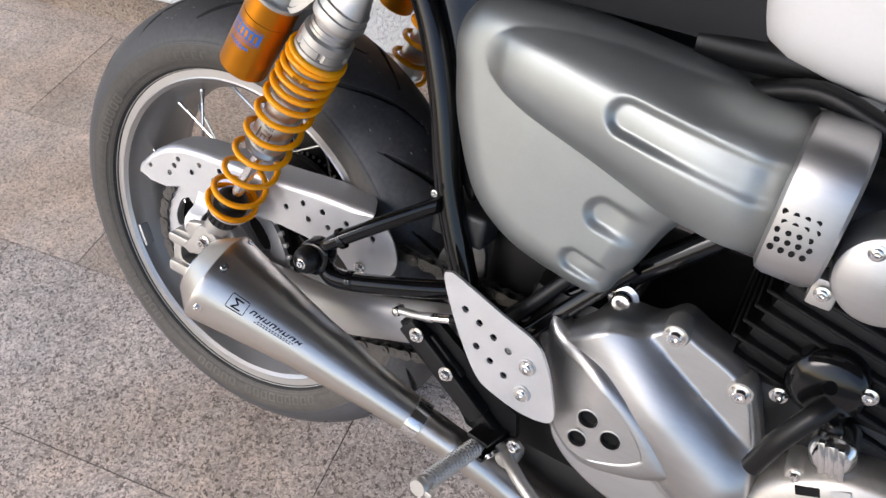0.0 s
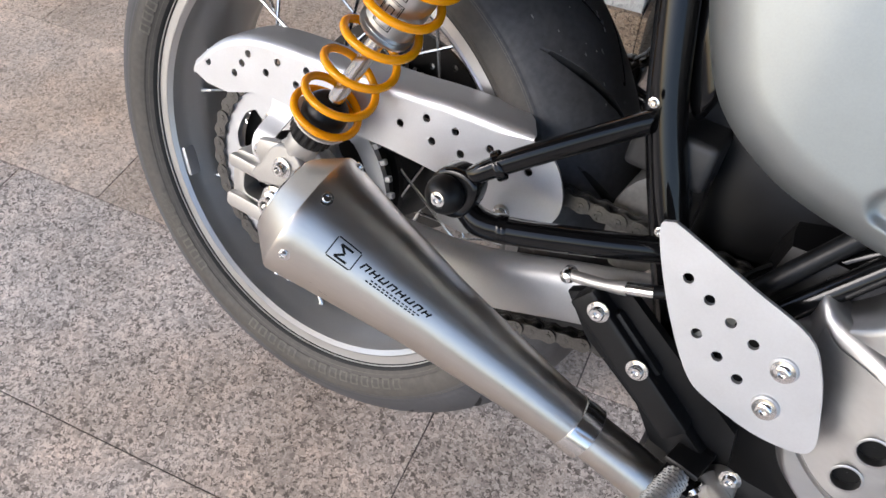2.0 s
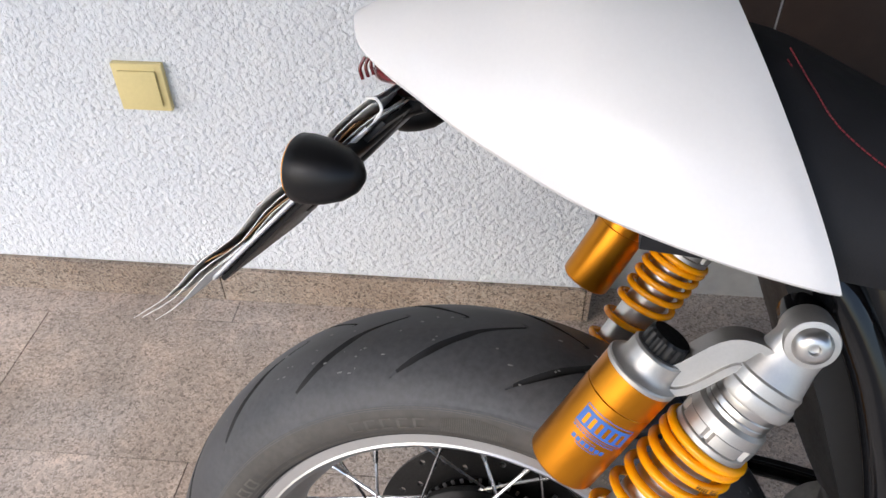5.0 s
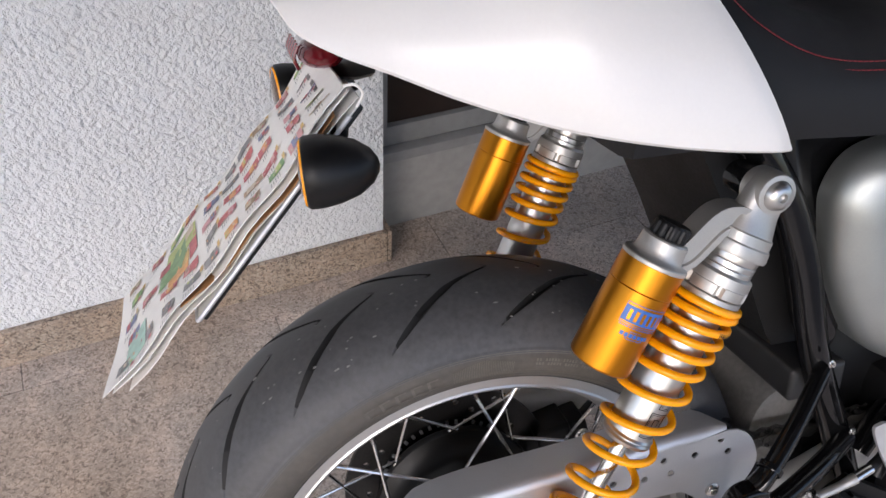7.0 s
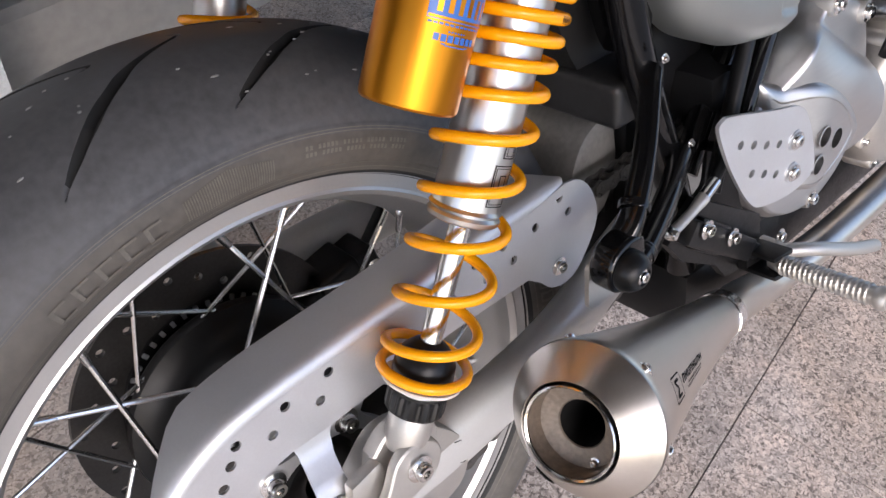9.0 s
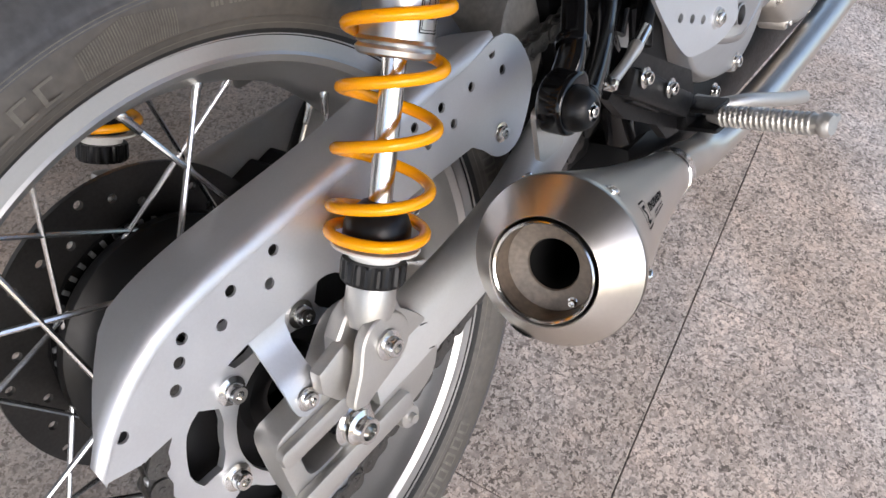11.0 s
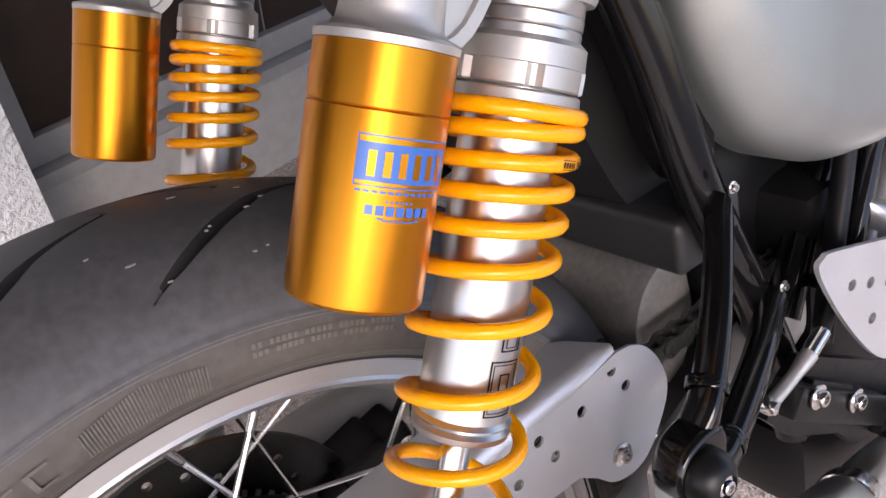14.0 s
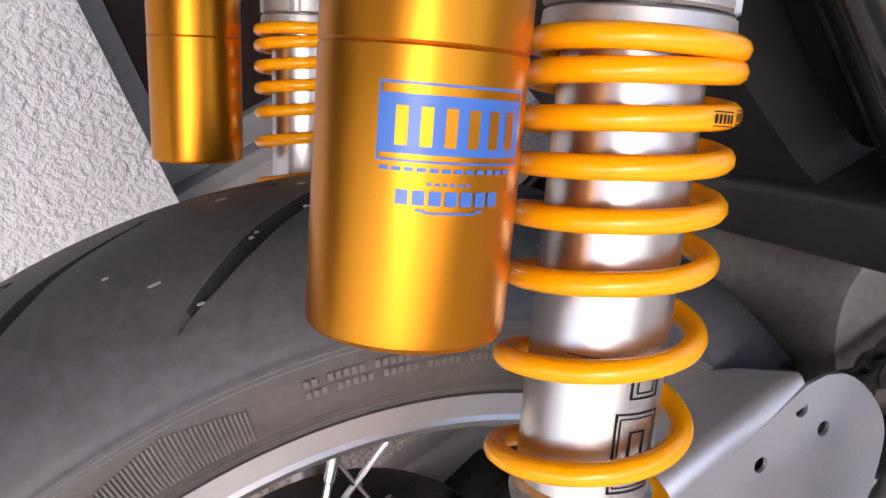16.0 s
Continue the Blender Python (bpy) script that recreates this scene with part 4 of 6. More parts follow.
for k in range(6):
    mid = 160 + 60 * k
    lp = []
    for r, sg in ((0.0865, 1), (0.0610, -1)):
        for q in range(9):
            t = -1 + q / 4
            rr = r - sg * 0.0055 * max(0, abs(t) - 0.6) / 0.4
            aa = radians(mid + sg * t * 19)
            lp.append((rr * math.cos(aa), rr * math.sin(aa)))
    windows.append(lp)
spr = bpart("sprocket", flat_y(plate(ring_o, 0.006, windows), CY + 0.003), GUARD, "steel rear sprocket with oval windows", angle=30)
for k in range(6):
    a = radians(130.4 + 60 * k)
    part("sprocket_nut", bolt((0.0625 * math.cos(a), CY - 0.003, 0.0625 * math.sin(a)), RIGHT, 0.0062, 0.010), CHROME, spr)
tooth_v, tooth_f = [], []
for i in range(42):
    a = radians(i * 360 / 42)
    shift(tooth_v, tooth_f, *moved(box(0.105, 0.1115, -0.0025, 0.0025, -0.0028, 0.0028, 0.0008, 1), pose(0, CY, 0) @ pose(0, 0, 0, 0, math.degrees(a), 0)))
part("teeth", (tooth_v, tooth_f), GUARD, spr)
bpart("cush_drive_hub", moved(lathe([(0.016, -0.078), (0.022, -0.080), (0.030, -0.078), (0.034, -0.072), (0.058, -0.074), (0.092, -0.074), (0.094, -0.066), (0.076, -0.058), (0.060, -0.050)], 56, "Y"), pose(0, 0, 0)), MATT, "black cush drive carrier")

# chain: links round the sprocket, then forward above and below
R_CH = 0.1062
FRONT = Vector((0.52, CY, 0.084))
a_top, a_low = radians(97), radians(-83)
arc_len = R_CH * (2 * math.pi - (a_top - a_low))
PITCH = 0.015875
start_top = Vector((R_CH * math.cos(a_top), CY, R_CH * math.sin(a_top)))
start_low = Vector((R_CH * math.cos(a_low), CY, R_CH * math.sin(a_low)))
end_top, end_low = FRONT + Vector((0, 0, 0.034)), FRONT + Vector((0, 0, -0.034))
n_top = int((end_top - start_top).length / PITCH)
pts = [end_top + (start_top - end_top) * (i / n_top) for i in range(n_top)]
n_arc = round(arc_len / PITCH)
pts += [Vector((R_CH * math.cos(a_top + (2 * math.pi - (a_top - a_low)) * i / n_arc), CY, R_CH * math.sin(a_top + (2 * math.pi - (a_top - a_low)) * i / n_arc))) for i in range(n_arc)]
pts += [start_low + (end_low - start_low) * (i / n_top) for i in range(n_top + 1)]


def link_shape(w):
    o = []
    for i in range(8):
        a = math.pi / 2 + math.pi * i / 7
        o.append((-PITCH / 2 + w * math.cos(a), w * math.sin(a)))
    o.append((0, -w * 0.72))
    for i in range(8):
        a = -math.pi / 2 + math.pi * i / 7
        o.append((PITCH / 2 + w * math.cos(a), w * math.sin(a)))
    o.append((0, w * 0.72))
    return o


pl = plate(link_shape(0.0073), 0.0018)
roller = moved(lathe([(0.0001, 0.0078), (0.0026, 0.0076), (0.0028, 0.0070), (0.005, 0.0035), (0.005, -0.0035), (0.0028, -0.0070), (0.0026, -0.0076), (0.0001, -0.0078)], 10), Matrix.Identity(4))
for wide in (0, 1):
    off = 0.0062 if wide else 0.0042
    vf = joined(moved(pl, pose(0, 0, off - 0.0009)), moved(pl, pose(0, 0, -off - 0.0009)), *( [moved(roller, pose(PITCH / 2 * q, 0, 0)) for q in (-1, 1)] if wide else []))
    if wide:
        outer_link = mesh_of("chain_link", *vf, BRASSCHAIN)
    else:
        inner_link = mesh_of("chain_link", *vf, BRASSCHAIN)
chain = bpart("drive_chain", moved(lathe([(0.0001, 0.006), (0.0055, 0.006), (0.0055, -0.006), (0.0001, -0.006)], 10), axis_frame(pts[0] + Vector((0, 0.0, 0)), pts[0] + Vector((0, 1, 0)))), BRASSCHAIN, "oily dark steel drive chain")
for i in range(len(pts) - 1):
    a, b = pts[i], pts[i + 1]
    ob = new("chain_link", outer_link if i % 2 else inner_link)
    ob.parent = chain
    d = (b - a).normalized()
    ob.matrix_basis = Matrix(((d.x, -d.z, 0, (a.x + b.x) / 2), (0, 0, -1, CY), (d.z, d.x, 0, (a.z + b.z) / 2), (0, 0, 0, 1)))

# brake disc and caliper on the left
DY = 0.078
disc_o = [(0.124 * math.cos(2 * math.pi * i / 72), 0.124 * math.sin(2 * math.pi * i / 72)) for i in range(72)]
disc_h = [(0.0, 0.0, 0.086)]
for i in range(30):
    a = 2 * math.pi * i / 30
    r = (0.096, 0.106, 0.115)[i % 3]
    disc_h.append((r * math.cos(a), r * math.sin(a), 0.0035))
disc = bpart("brake_disc", flat_y(plate(disc_o, 0.005, disc_h, hole_n=18), DY + 0.0025), DISC, "drilled rear brake disc", smooth=False)
part("disc_carrier", moved(lathe([(0.060, -0.002), (0.0885, -0.002), (0.0885, 0.003), (0.060, 0.003)], 60, "Y"), pose(0, DY, 0)), MATT, disc, "black disc carrier")
ring = part("sensor_ring", moved(lathe([(0.0782, -0.0032), (0.0836, -0.0032), (0.0836, -0.0024), (0.0782, -0.0024)], 60, "Y", True), pose(0, DY, 0)), MATT, disc, "slotted wheel speed ring")
slot_me = mesh_of("ring_slot", *box(0.0785, 0.0830, -0.0012, 0.0012, -0.0017, 0.0017), GUARD, False)
for i in range(48):
    ob = new("ring_slot", slot_me)
    ob.parent = ring
    ob.matrix_basis = pose(0, DY - 0.0045, 0) @ pose(0, 0, 0, 0, i * 7.5, 0)
caliper = bpart("brake_caliper", moved(softened(box(-0.042, 0.042, -0.026, 0.026, -0.020, 0.020), 0.007, 3), pose(0.132, 0.088, 0.026, 0, -14, 0)), MATT, "black rear brake caliper")
part("bridge", moved(softened(box(-0.020, 0.024, -0.030, 0.030, -0.026, 0.026), 0.006, 3), pose(0.128, 0.088, 0.026, 0, -14, 0)), MATT, caliper)
for dx in (-0.030, 0.031):
    part("caliper_bolt", bolt((0.132 + dx, 0.062, 0.026 + 0.25 * dx), RIGHT, 0.0055, 0.005), CHROME, caliper)
part("brake_hose", tube(smooth_path([(0.170, 0.085, 0.045), (0.215, 0.095, 0.075), (0.27, 0.10, 0.095), (0.34, 0.09, 0.12)], 5), 0.0045, 10), MATT, caliper)

# frame
for s in (1, -1):
    fr = smooth_path([(0.14, -0.100 * s, 0.475), (0.205, -0.104 * s, 0.455), (0.255, -0.105 * s, 0.395), (0.287, -0.108 * s, 0.32), (0.315, -0.112 * s, 0.22), (0.352, -0.114 * s, 0.13), (0.385, -0.112 * s, 0.05), (0.40, -0.11 * s, -0.02)], 6)
    ob = bpart("frame_tube", tube(fr, 0.0145, 18), BLACK, "gloss black tubular rear frame")
    part("lug", moved(lathe([(0.0001, 0.016), (0.012, 0.016), (0.0135, 0.013), (0.0135, -0.012), (0.0001, -0.012)], 24), axis_frame((0.2092, -0.118 * s, 0.414), (0.2092, -1 * s, 0.414))), BLACK, ob)
    tb = smooth_path([(0.395, -0.108 * s, 0.085), (0.44, -0.10 * s, 0.14), (0.51, -0.092 * s, 0.205), (0.60, -0.085 * s, 0.30)], 5)
    part("tube", tube(tb, 0.013, 14), BLACK, ob)
    # mounting struts to the hanger
CAP = Vector((0.2045, -0.180, 0.1265))


def hanger(s):
    cap = moved(lathe([(0.010, 0.008), (0.0145, 0.0085), (0.0152, 0.010), (0.0150, 0.0135), (0.0135, 0.0175), (0.0112, 0.0208), (0.0085, 0.0230), (0.0066, 0.0236), (0.0062, 0.0220), (0.0001, 0.0216)], 48), axis_frame(CAP, CAP + Vector(RIGHT)))
    ob = bpart("footrest_hanger", cap if s > 0 else mirrored(cap), MATT, "black triangular tube hanger with domed rubber cap")
    loop = closed_curve([(CAP.x - 0.0165, CAP.z + 0.002), (CAP.x - 0.012, CAP.z - 0.014), (CAP.x + 0.002, CAP.z - 0.020), (CAP.x + 0.016, CAP.z - 0.014), (CAP.x + 0.022, CAP.z + 0.002), (CAP.x + 0.020, CAP.z + 0.016), (CAP.x + 0.006, CAP.z + 0.021), (CAP.x - 0.009, CAP.z + 0.016)], 4)
    vf = flat_y(softened(plate(loop, 0.020), 0.004, 3), CAP.y + 0.0115)
    part("hub", vf if s > 0 else mirrored(vf), BLACK, ob)
    vf = flat_y(plate(rounded_box(CAP.x - 0.014, CAP.x + 0.016, CAP.z - 0.040, CAP.z + 0.000, 0.006), 0.004), CAP.y + 0.016)
    part("hanger_plate", vf if s > 0 else mirrored(vf), CAST, ob, "plain aluminium mounting plate")
    struts = ([CAP + Vector((0.008, 0.003, 0.012)), Vector((0.2270, -0.176, 0.1530)), Vector((0.2640, -0.158, 0.1800)), Vector((0.314, -0.126, 0.2125))], [CAP + Vector((0.008, 0.004, -0.010)), Vector((0.2372, -0.174, 0.1075)), Vector((0.3027, -0.152, 0.1180)), Vector((0.358, -0.128, 0.1275))])
    for q in struts:
        vf = oval_tube(q, 0.0100, 0.0102)
        part("tube", vf if s > 0 else mirrored(vf), BLACK, ob)
        for k in (0.12, 0.16):
            c = q[1] + (q[2] - q[1]) * k
            vf = moved(lathe([(0.0108, -0.0022), (0.0113, -0.0012), (0.0113, 0.0012), (0.0108, 0.0022)], 20), axis_frame(c, q[2]))
            part("tube_collar", vf if s > 0 else mirrored(vf), BLACK, ob)
    for p in ((0.311, -0.1382, 0.2284), (0.3479, -0.1420, 0.1461)):
        vf = bolt(p, RIGHT, 0.0024, 0.003)
        part("weld_bolt", vf if s > 0 else mirrored(vf), CHROME, ob)
    vf = bolt(CAP + Vector((0, -0.0216, 0)), RIGHT, 0.0038, 0.0035)
    part("cap_bolt", vf if s > 0 else mirrored(vf), CHROME, ob)



hanger(1)
hanger(-1)

# rear brake master cylinder and linkage
mc0, mc1 = Vector((0.318, -0.158, 0.086)), Vector((0.425, -0.160, 0.010))
mcm = axis_frame(mc0, mc1, (0, 1, 0))
mc = bpart("brake_master_cylinder", moved(subdivided(joined(box(-0.0115, 0.0115, -0.012, 0.010, 0.0, 0.125, 0.003)), 1), mcm), MATT, "black rear brake master cylinder")
part("flange", moved(box(-0.015, 0.014, -0.004, 0.006, 0.025, 0.080, 0.003), mcm), MATT, mc)
for p in ((0.3345, -0.171, 0.0825), (0.3758, -0.172, 0.0534)):
    part("flange_bolt", bolt(p, RIGHT, 0.0054, 0.006), CHROME, mc)
part("hose_banjo", moved(lathe([(0.0001, 0.008), (0.0040, 0.007), (0.0058, 0.004), (0.0058, -0.004), (0.004, -0.007), (0.0001, -0.008)], 20), axis_frame((0.3021, -0.158, 0.091), (0.3021, -1, 0.091))), CHROME, mc)
part("hose_end", tube(smooth_path([(0.302, -0.160, 0.092), (0.325, -0.160, 0.097), (0.345, -0.160, 0.104)], 4), [0.0045] * 5 + [0.0045, 0.0050, 0.0056, 0.0056][:4], 12), CAST, mc)
part("hose_sleeve", tube([(0.342, -0.160, 0.103), (0.363, -0.158, 0.110)], 0.0052, 14), CHROME, mc)
part("hose", tube(smooth_path([(0.362, -0.158, 0.110), (0.385, -0.150, 0.116), (0.410, -0.134, 0.112), (0.430, -0.110, 0.098)], 5), 0.0050, 10), MATT, mc)
part("clevis", moved(box(-0.008, 0.008, -0.008, 0.008, 0.120, 0.150, 0.003), mcm), MATT, mc)

# rider's footpeg on its black bracket
brk_o = [(0.305, 0.075), (0.345, 0.100), (0.420, 0.052), (0.455, 0.030), (0.462, 0.000), (0.440, -0.022), (0.405, -0.015), (0.385, 0.010), (0.330, 0.045)]
peg = bpart("footrest_bracket", flat_y(plate(brk_o, 0.009), -0.146), MATT, "black footrest bracket with folding peg")
hinge = Vector((0.434, -0.186, 0.000))
tip = Vector((0.419, -0.285, 0.018))
pm = axis_frame(hinge, tip, (0, 0, 1))
part("fork", moved(joined(box(-0.013, 0.013, 0.007, 0.012, -0.026, 0.010, 0.002), box(-0.013, 0.013, -0.012, -0.007, -0.026, 0.010, 0.002), box(-0.013, 0.013, -0.012, 0.012, -0.040, -0.020, 0.003)), pm), MATT, peg)
grip_v, grip_f = lathe([(0.006, -0.004), (0.0070, 0.0), (0.0081, 0.006), (0.0081, 0.094), (0.0076, 0.098), (0.0001, 0.099)], 24)
knurl = []
for i in range(17):
    # each rib is a ring of small teeth, turned by half a tooth from the next
    n_t = 16
    kv_v, kv_f = [], []
    for j in range(n_t * 2):
        a_ = math.pi * (j + i % 2) / n_t
        top = 0.0100 if j % 2 else 0.0088
        for r_, h_ in ((0.0080, -0.0019), (top, -0.0007), (top, 0.0007), (0.0080, 0.0019)):
            kv_v.append((r_ * math.cos(a_), r_ * math.sin(a_), h_))
    for j in range(n_t * 2):
        for h_ in range(3):
            p0, p1 = j * 4 + h_, ((j + 1) % (n_t * 2)) * 4 + h_
            kv_f.append((p0, p1, p1 + 1, p0 + 1))
    knurl.append(moved((kv_v, kv_f), pose(0, 0, 0.010 + i * 0.005)))
part("peg", moved((grip_v, grip_f), pm), CAST, peg, "ribbed aluminium footpeg", angle=25)
for kv in knurl:
    part("peg_rib", moved(kv, pm), CAST, peg)
part("peg_end", moved(joined(lathe([(0.0001, 0.097), (0.009, 0.097), (0.0105, 0.100), (0.0105, 0.104), (0.008, 0.107), (0.0001, 0.107)], 20), box(-0.004, 0.016, -0.003, 0.003, 0.099, 0.106, 0.001)), pm), CAST, peg)
part("pivot_bolt", bolt(hinge + Vector((0.012, 0.0, -0.006)), (1, -0.3, -0.6), 0.005, 0.005), CHROME, peg)
pedal = smooth_path([(0.452, -0.168, -0.006), (0.490, -0.195, -0.012), (0.545, -0.210, -0.036), (0.600, -0.213, -0.060)], 5)
bpart("brake_pedal", tube(pedal, [0.0070] * len(pedal), 14), CAST, "cast aluminium brake pedal")
part("pedal_boss", moved(lathe([(0.0001, 0.012), (0.006, 0.012), (0.011, 0.010), (0.013, 0.004), (0.013, -0.012), (0.0001, -0.012)], 26), axis_frame((0.462, -0.168, -0.012), (0.462, -1, -0.012))), CAST, peg)
part("pedal_bolt", bolt((0.466, -0.172, 0.006), RIGHT, 0.005, 0.005), CHROME, peg)

# ---- bodywork ----
def pod(outline, centre, height, rings=46, back=-0.10, steps=8):
    """A closed shell over an outline in x, z: height(x, z, edge) is y of its outer face, edge the distance to the rim."""
    o = closed_curve(outline, steps)
    cx, cz = centre
    n = len(o)
    v, f = [], []
    for r in range(rings):
        s = 1 - (1 - r / (rings - 1)) ** 1.0 * 0.999
        s = 1 - s
        for x, z in o:
            px, pz = cx + (x - cx) * s, cz + (z - cz) * s
            d = (1 - s) * math.hypot(x - cx, z - cz) * 0.8
            v.append((px, height(px, pz, d), pz))
    for r in range(rings - 1):
        for j in range(n):
            f.append((r * n + j, r * n + (j + 1) % n, (r + 1) * n + (j + 1) % n, (r + 1) * n + j))
    k = len(v)
    v += [(x, back, z) for x, z in o]
    for j in range(n):
        f.append((j, k + j, k + (j + 1) % n, (j + 1) % n))
    f.append(tuple(range(k, k + n)))
    return v, [tuple(reversed(q)) for q in f]


def sm(e0, e1, x):
    t = max(0.0, min(1.0, (x - e0) / (e1 - e0)))
    return t * t * (3 - 2 * t)


def seg_dist(x, z, a, b):
    """Distance to a segment and the place along it, 0 to 1."""
    dx, dz = b[0] - a[0], b[1] - a[1]
    t = max(0.0, min(1.0, ((x - a[0]) * dx + (z - a[1]) * dz) / (dx * dx + dz * dz)))
    return math.hypot(x - a[0] - t * dx, z - a[1] - t * dz), t


def round_edge(d, r):
    u = max(0.0, 1 - d / r)
    return 1 - math.sqrt(max(0.0, 1 - u * u))


BUMP_X = [0.338, 0.341, 0.348, 0.363, 0.385, 0.412, 0.456, 0.498, 0.545, 0.62]
BUMP_LO = [0.3835, 0.376, 0.366, 0.356, 0.347, 0.338, 0.325, 0.312, 0.297, 0.280]
BUMP_HI = [0.3865, 0.394, 0.402, 0.411, 0.417, 0.420, 0.421, 0.418, 0.414, 0.410]


def panel_y(x, z, d):
    y = -0.152 + 0.030 * round_edge(d, 0.030)
    y += 0.012 * sm(0.40, 0.30, x)
    if x > 0.338:
        lo, hi = float(np.interp(x, BUMP_X, BUMP_LO)), float(np.interp(x, BUMP_X, BUMP_HI))
        u = abs(2 * z - lo - hi) / (hi - lo)
        h = 0.005 + 0.028 * sm(0.335, 0.58, x) + 0.004 * sm(0.34, 0.38, x)
        if u < 1:
            y -= h * sm(0.337, 0.365, x) * (1 - u**2.4) ** 0.75
    # the long recess in the swelling
    b, t = seg_dist(x, z, (0.479, 0.3785), (0.66, 0.361))
    y += (0.0036 + 0.0026 * sm(0.45, 0.0, t)) * sm(0.0180, 0.0088, b)
    # two scoops below it
    for a_, b_, w in (((0.478, 0.281), (0.545, 0.268), 0.0165), ((0.464, 0.227), (0.530, 0.214), 0.013)):
        b, t = seg_dist(x, z, a_, b_)
        y += 0.0060 * sm(w * 1.12, w * 0.5, b) * (0.35 + 0.65 * sm(0.7, 0.0, t))
    return y


PANEL = [(0.298, 0.392), (0.301, 0.350), (0.313, 0.300), (0.345, 0.240), (0.394, 0.208), (0.446, 0.194), (0.492, 0.192), (0.512, 0.225), (0.540, 0.288), (0.575, 0.302), (0.607, 0.305), (0.612, 0.350), (0.606, 0.406), (0.560, 0.412), (0.494, 0.424), (0.396, 0.431), (0.325, 0.424)]
bpart("side_panel", pod(PANEL, (0.44, 0.33), panel_y, 130, steps=20), SILVER, "satin silver side panel with a swelling and ribs", angle=70)
pl_l = pod(PANEL, (0.44, 0.33), panel_y, 20)
bpart("side_panel", mirrored(pl_l), SILVER, "satin silver side panel with a swelling and ribs", angle=70)

# throttle body cover: a clamp band with a pierced field, and the round cover before it
band = []
for x, r in ((0.603, 0.050), (0.606, 0.056), (0.612, 0.058), (0.640, 0.058), (0.647, 0.056), (0.650, 0.050)):
    band.append([Vector((x, -0.150 - r * 0.95 * math.copysign(abs(math.cos(a)) ** 0.7, math.cos(a)), 0.358 + r * 1.05 * math.copysign(abs(math.sin(a)) ** 0.7, math.sin(a)))) for a in [2 * math.pi * i / 40 for i in range(40)]])
tb = bpart("intake_band", loft(band), COVER, "cast aluminium intake band with pierced field", angle=30)
# Holes drawn as near-black discs: the dark inside them is painted.
for i in range(4):
    for j in range(5):
        part("hole", moved(lathe([(0.0001, 0.0006), (0.0022, 0.0006), (0.0022, -0.002)], 10), axis_frame((0.6105 + i * 0.0075 + (0.002 if j % 2 else 0), -0.2045, 0.335 + j * 0.0072), (0.62, -0.25, 0.345))), INK_AND_HOLE, tb)
tbd = moved(lathe([(0.0001, 0.012), (0.030, 0.0115), (0.0345, 0.009), (0.036, 0.004), (0.036, -0.06), (0.0001, -0.06)], 48), axis_frame((0.690, -0.172, 0.328), (0.690, -1, 0.328)))
tc = bpart("throttle_cover", tbd, COVER, "round satin throttle body cover", angle=30)
part("ear", moved(box(-0.012, 0.012, -0.010, 0.010, -0.02, 0.004, 0.003), axis_frame((0.658, -0.172, 0.300), (0.658, -1, 0.300))), CAST, tc)
for p in ((0.657, -0.182, 0.303), (0.676, -0.184, 0.349)):
    part("screw", bolt(p, RIGHT, 0.004, 0.003), CHROME, tc)

# clutch and sprocket covers
CL = [(0.447, 0.128), (0.478, 0.148), (0.512, 0.180), (0.548, 0.186), (0.569, 0.203), (0.592, 0.196), (0.640, 0.176), (0.664, 0.140), (0.682, 0.090), (0.688, 0.040), (0.670, -0.010), (0.615, -0.040), (0.545, -0.030), (0.492, 0.005), (0.472, 0.060), (0.462, 0.100)]


def clutch_y(x, z, d):
    y = -0.128 - 0.012 * sm(0.0, 0.006, d)
    # a broad barrel that rises from the tail and falls to a crease before the bolted flange
    a, b = (0.5045, 0.162), (0.6500, 0.067)
    dist, t = seg_dist(x, z, a, b)
    outer = (x - a[0]) * (a[1] - b[1]) + (z - a[1]) * (b[0] - a[0]) > 0
    u = dist / ((0.037 + 0.006 * t) if outer else 0.062)
    if u < 1:
        y -= (0.019 + 0.012 * sm(0.0, 0.6, t)) * sm(0.445, 0.515, x) * (1 - u * u) ** 0.8
    return y


cover = bpart("clutch_cover", pod(CL, (0.575, 0.080), clutch_y, 50), COVER, "polished cast aluminium clutch cover", angle=60)
for p in ((0.571, -0.140, 0.192), (0.639, -0.140, 0.164), (0.684, -0.136, 0.06), (0.60, -0.136, -0.03)):
    part("cover_boss", moved(lathe([(0.013, -0.02), (0.0125, 0.0), (0.011, 0.004), (0.0001, 0.0045)], 24), axis_frame(p, Vector(p) + Vector(RIGHT))), CAST, cover)
    part("cover_bolt", bolt(Vector(p) + Vector((0, -0.004, 0)), RIGHT, 0.0062, 0.006), CHROME, cover)
SP_OUT = closed_curve([(0.456, 0.150), (0.479, 0.147), (0.519, 0.140), (0.573, 0.107), (0.611, 0.067), (0.613, 0.050), (0.581, 0.032), (0.531, 0.024), (0.472, 0.058)], 6)
SP_IN = closed_curve([(0.468, 0.132), (0.481, 0.130), (0.518, 0.127), (0.560, 0.101), (0.583, 0.073), (0.581, 0.061), (0.560, 0.046), (0.523, 0.036), (0.487, 0.058)], 6)
sp_holes = [(0.5275, 0.0845, 0.0098), (0.5235, 0.0560, 0.0092), (0.5535, 0.0725, 0.0100)]


def sp_back(vf):
    return [Vector((q[0], q[1] + 0.030 * sm(0.535, 0.45, q[0]), q[2])) for q in vf[0]], vf[1]


ring_secs = []
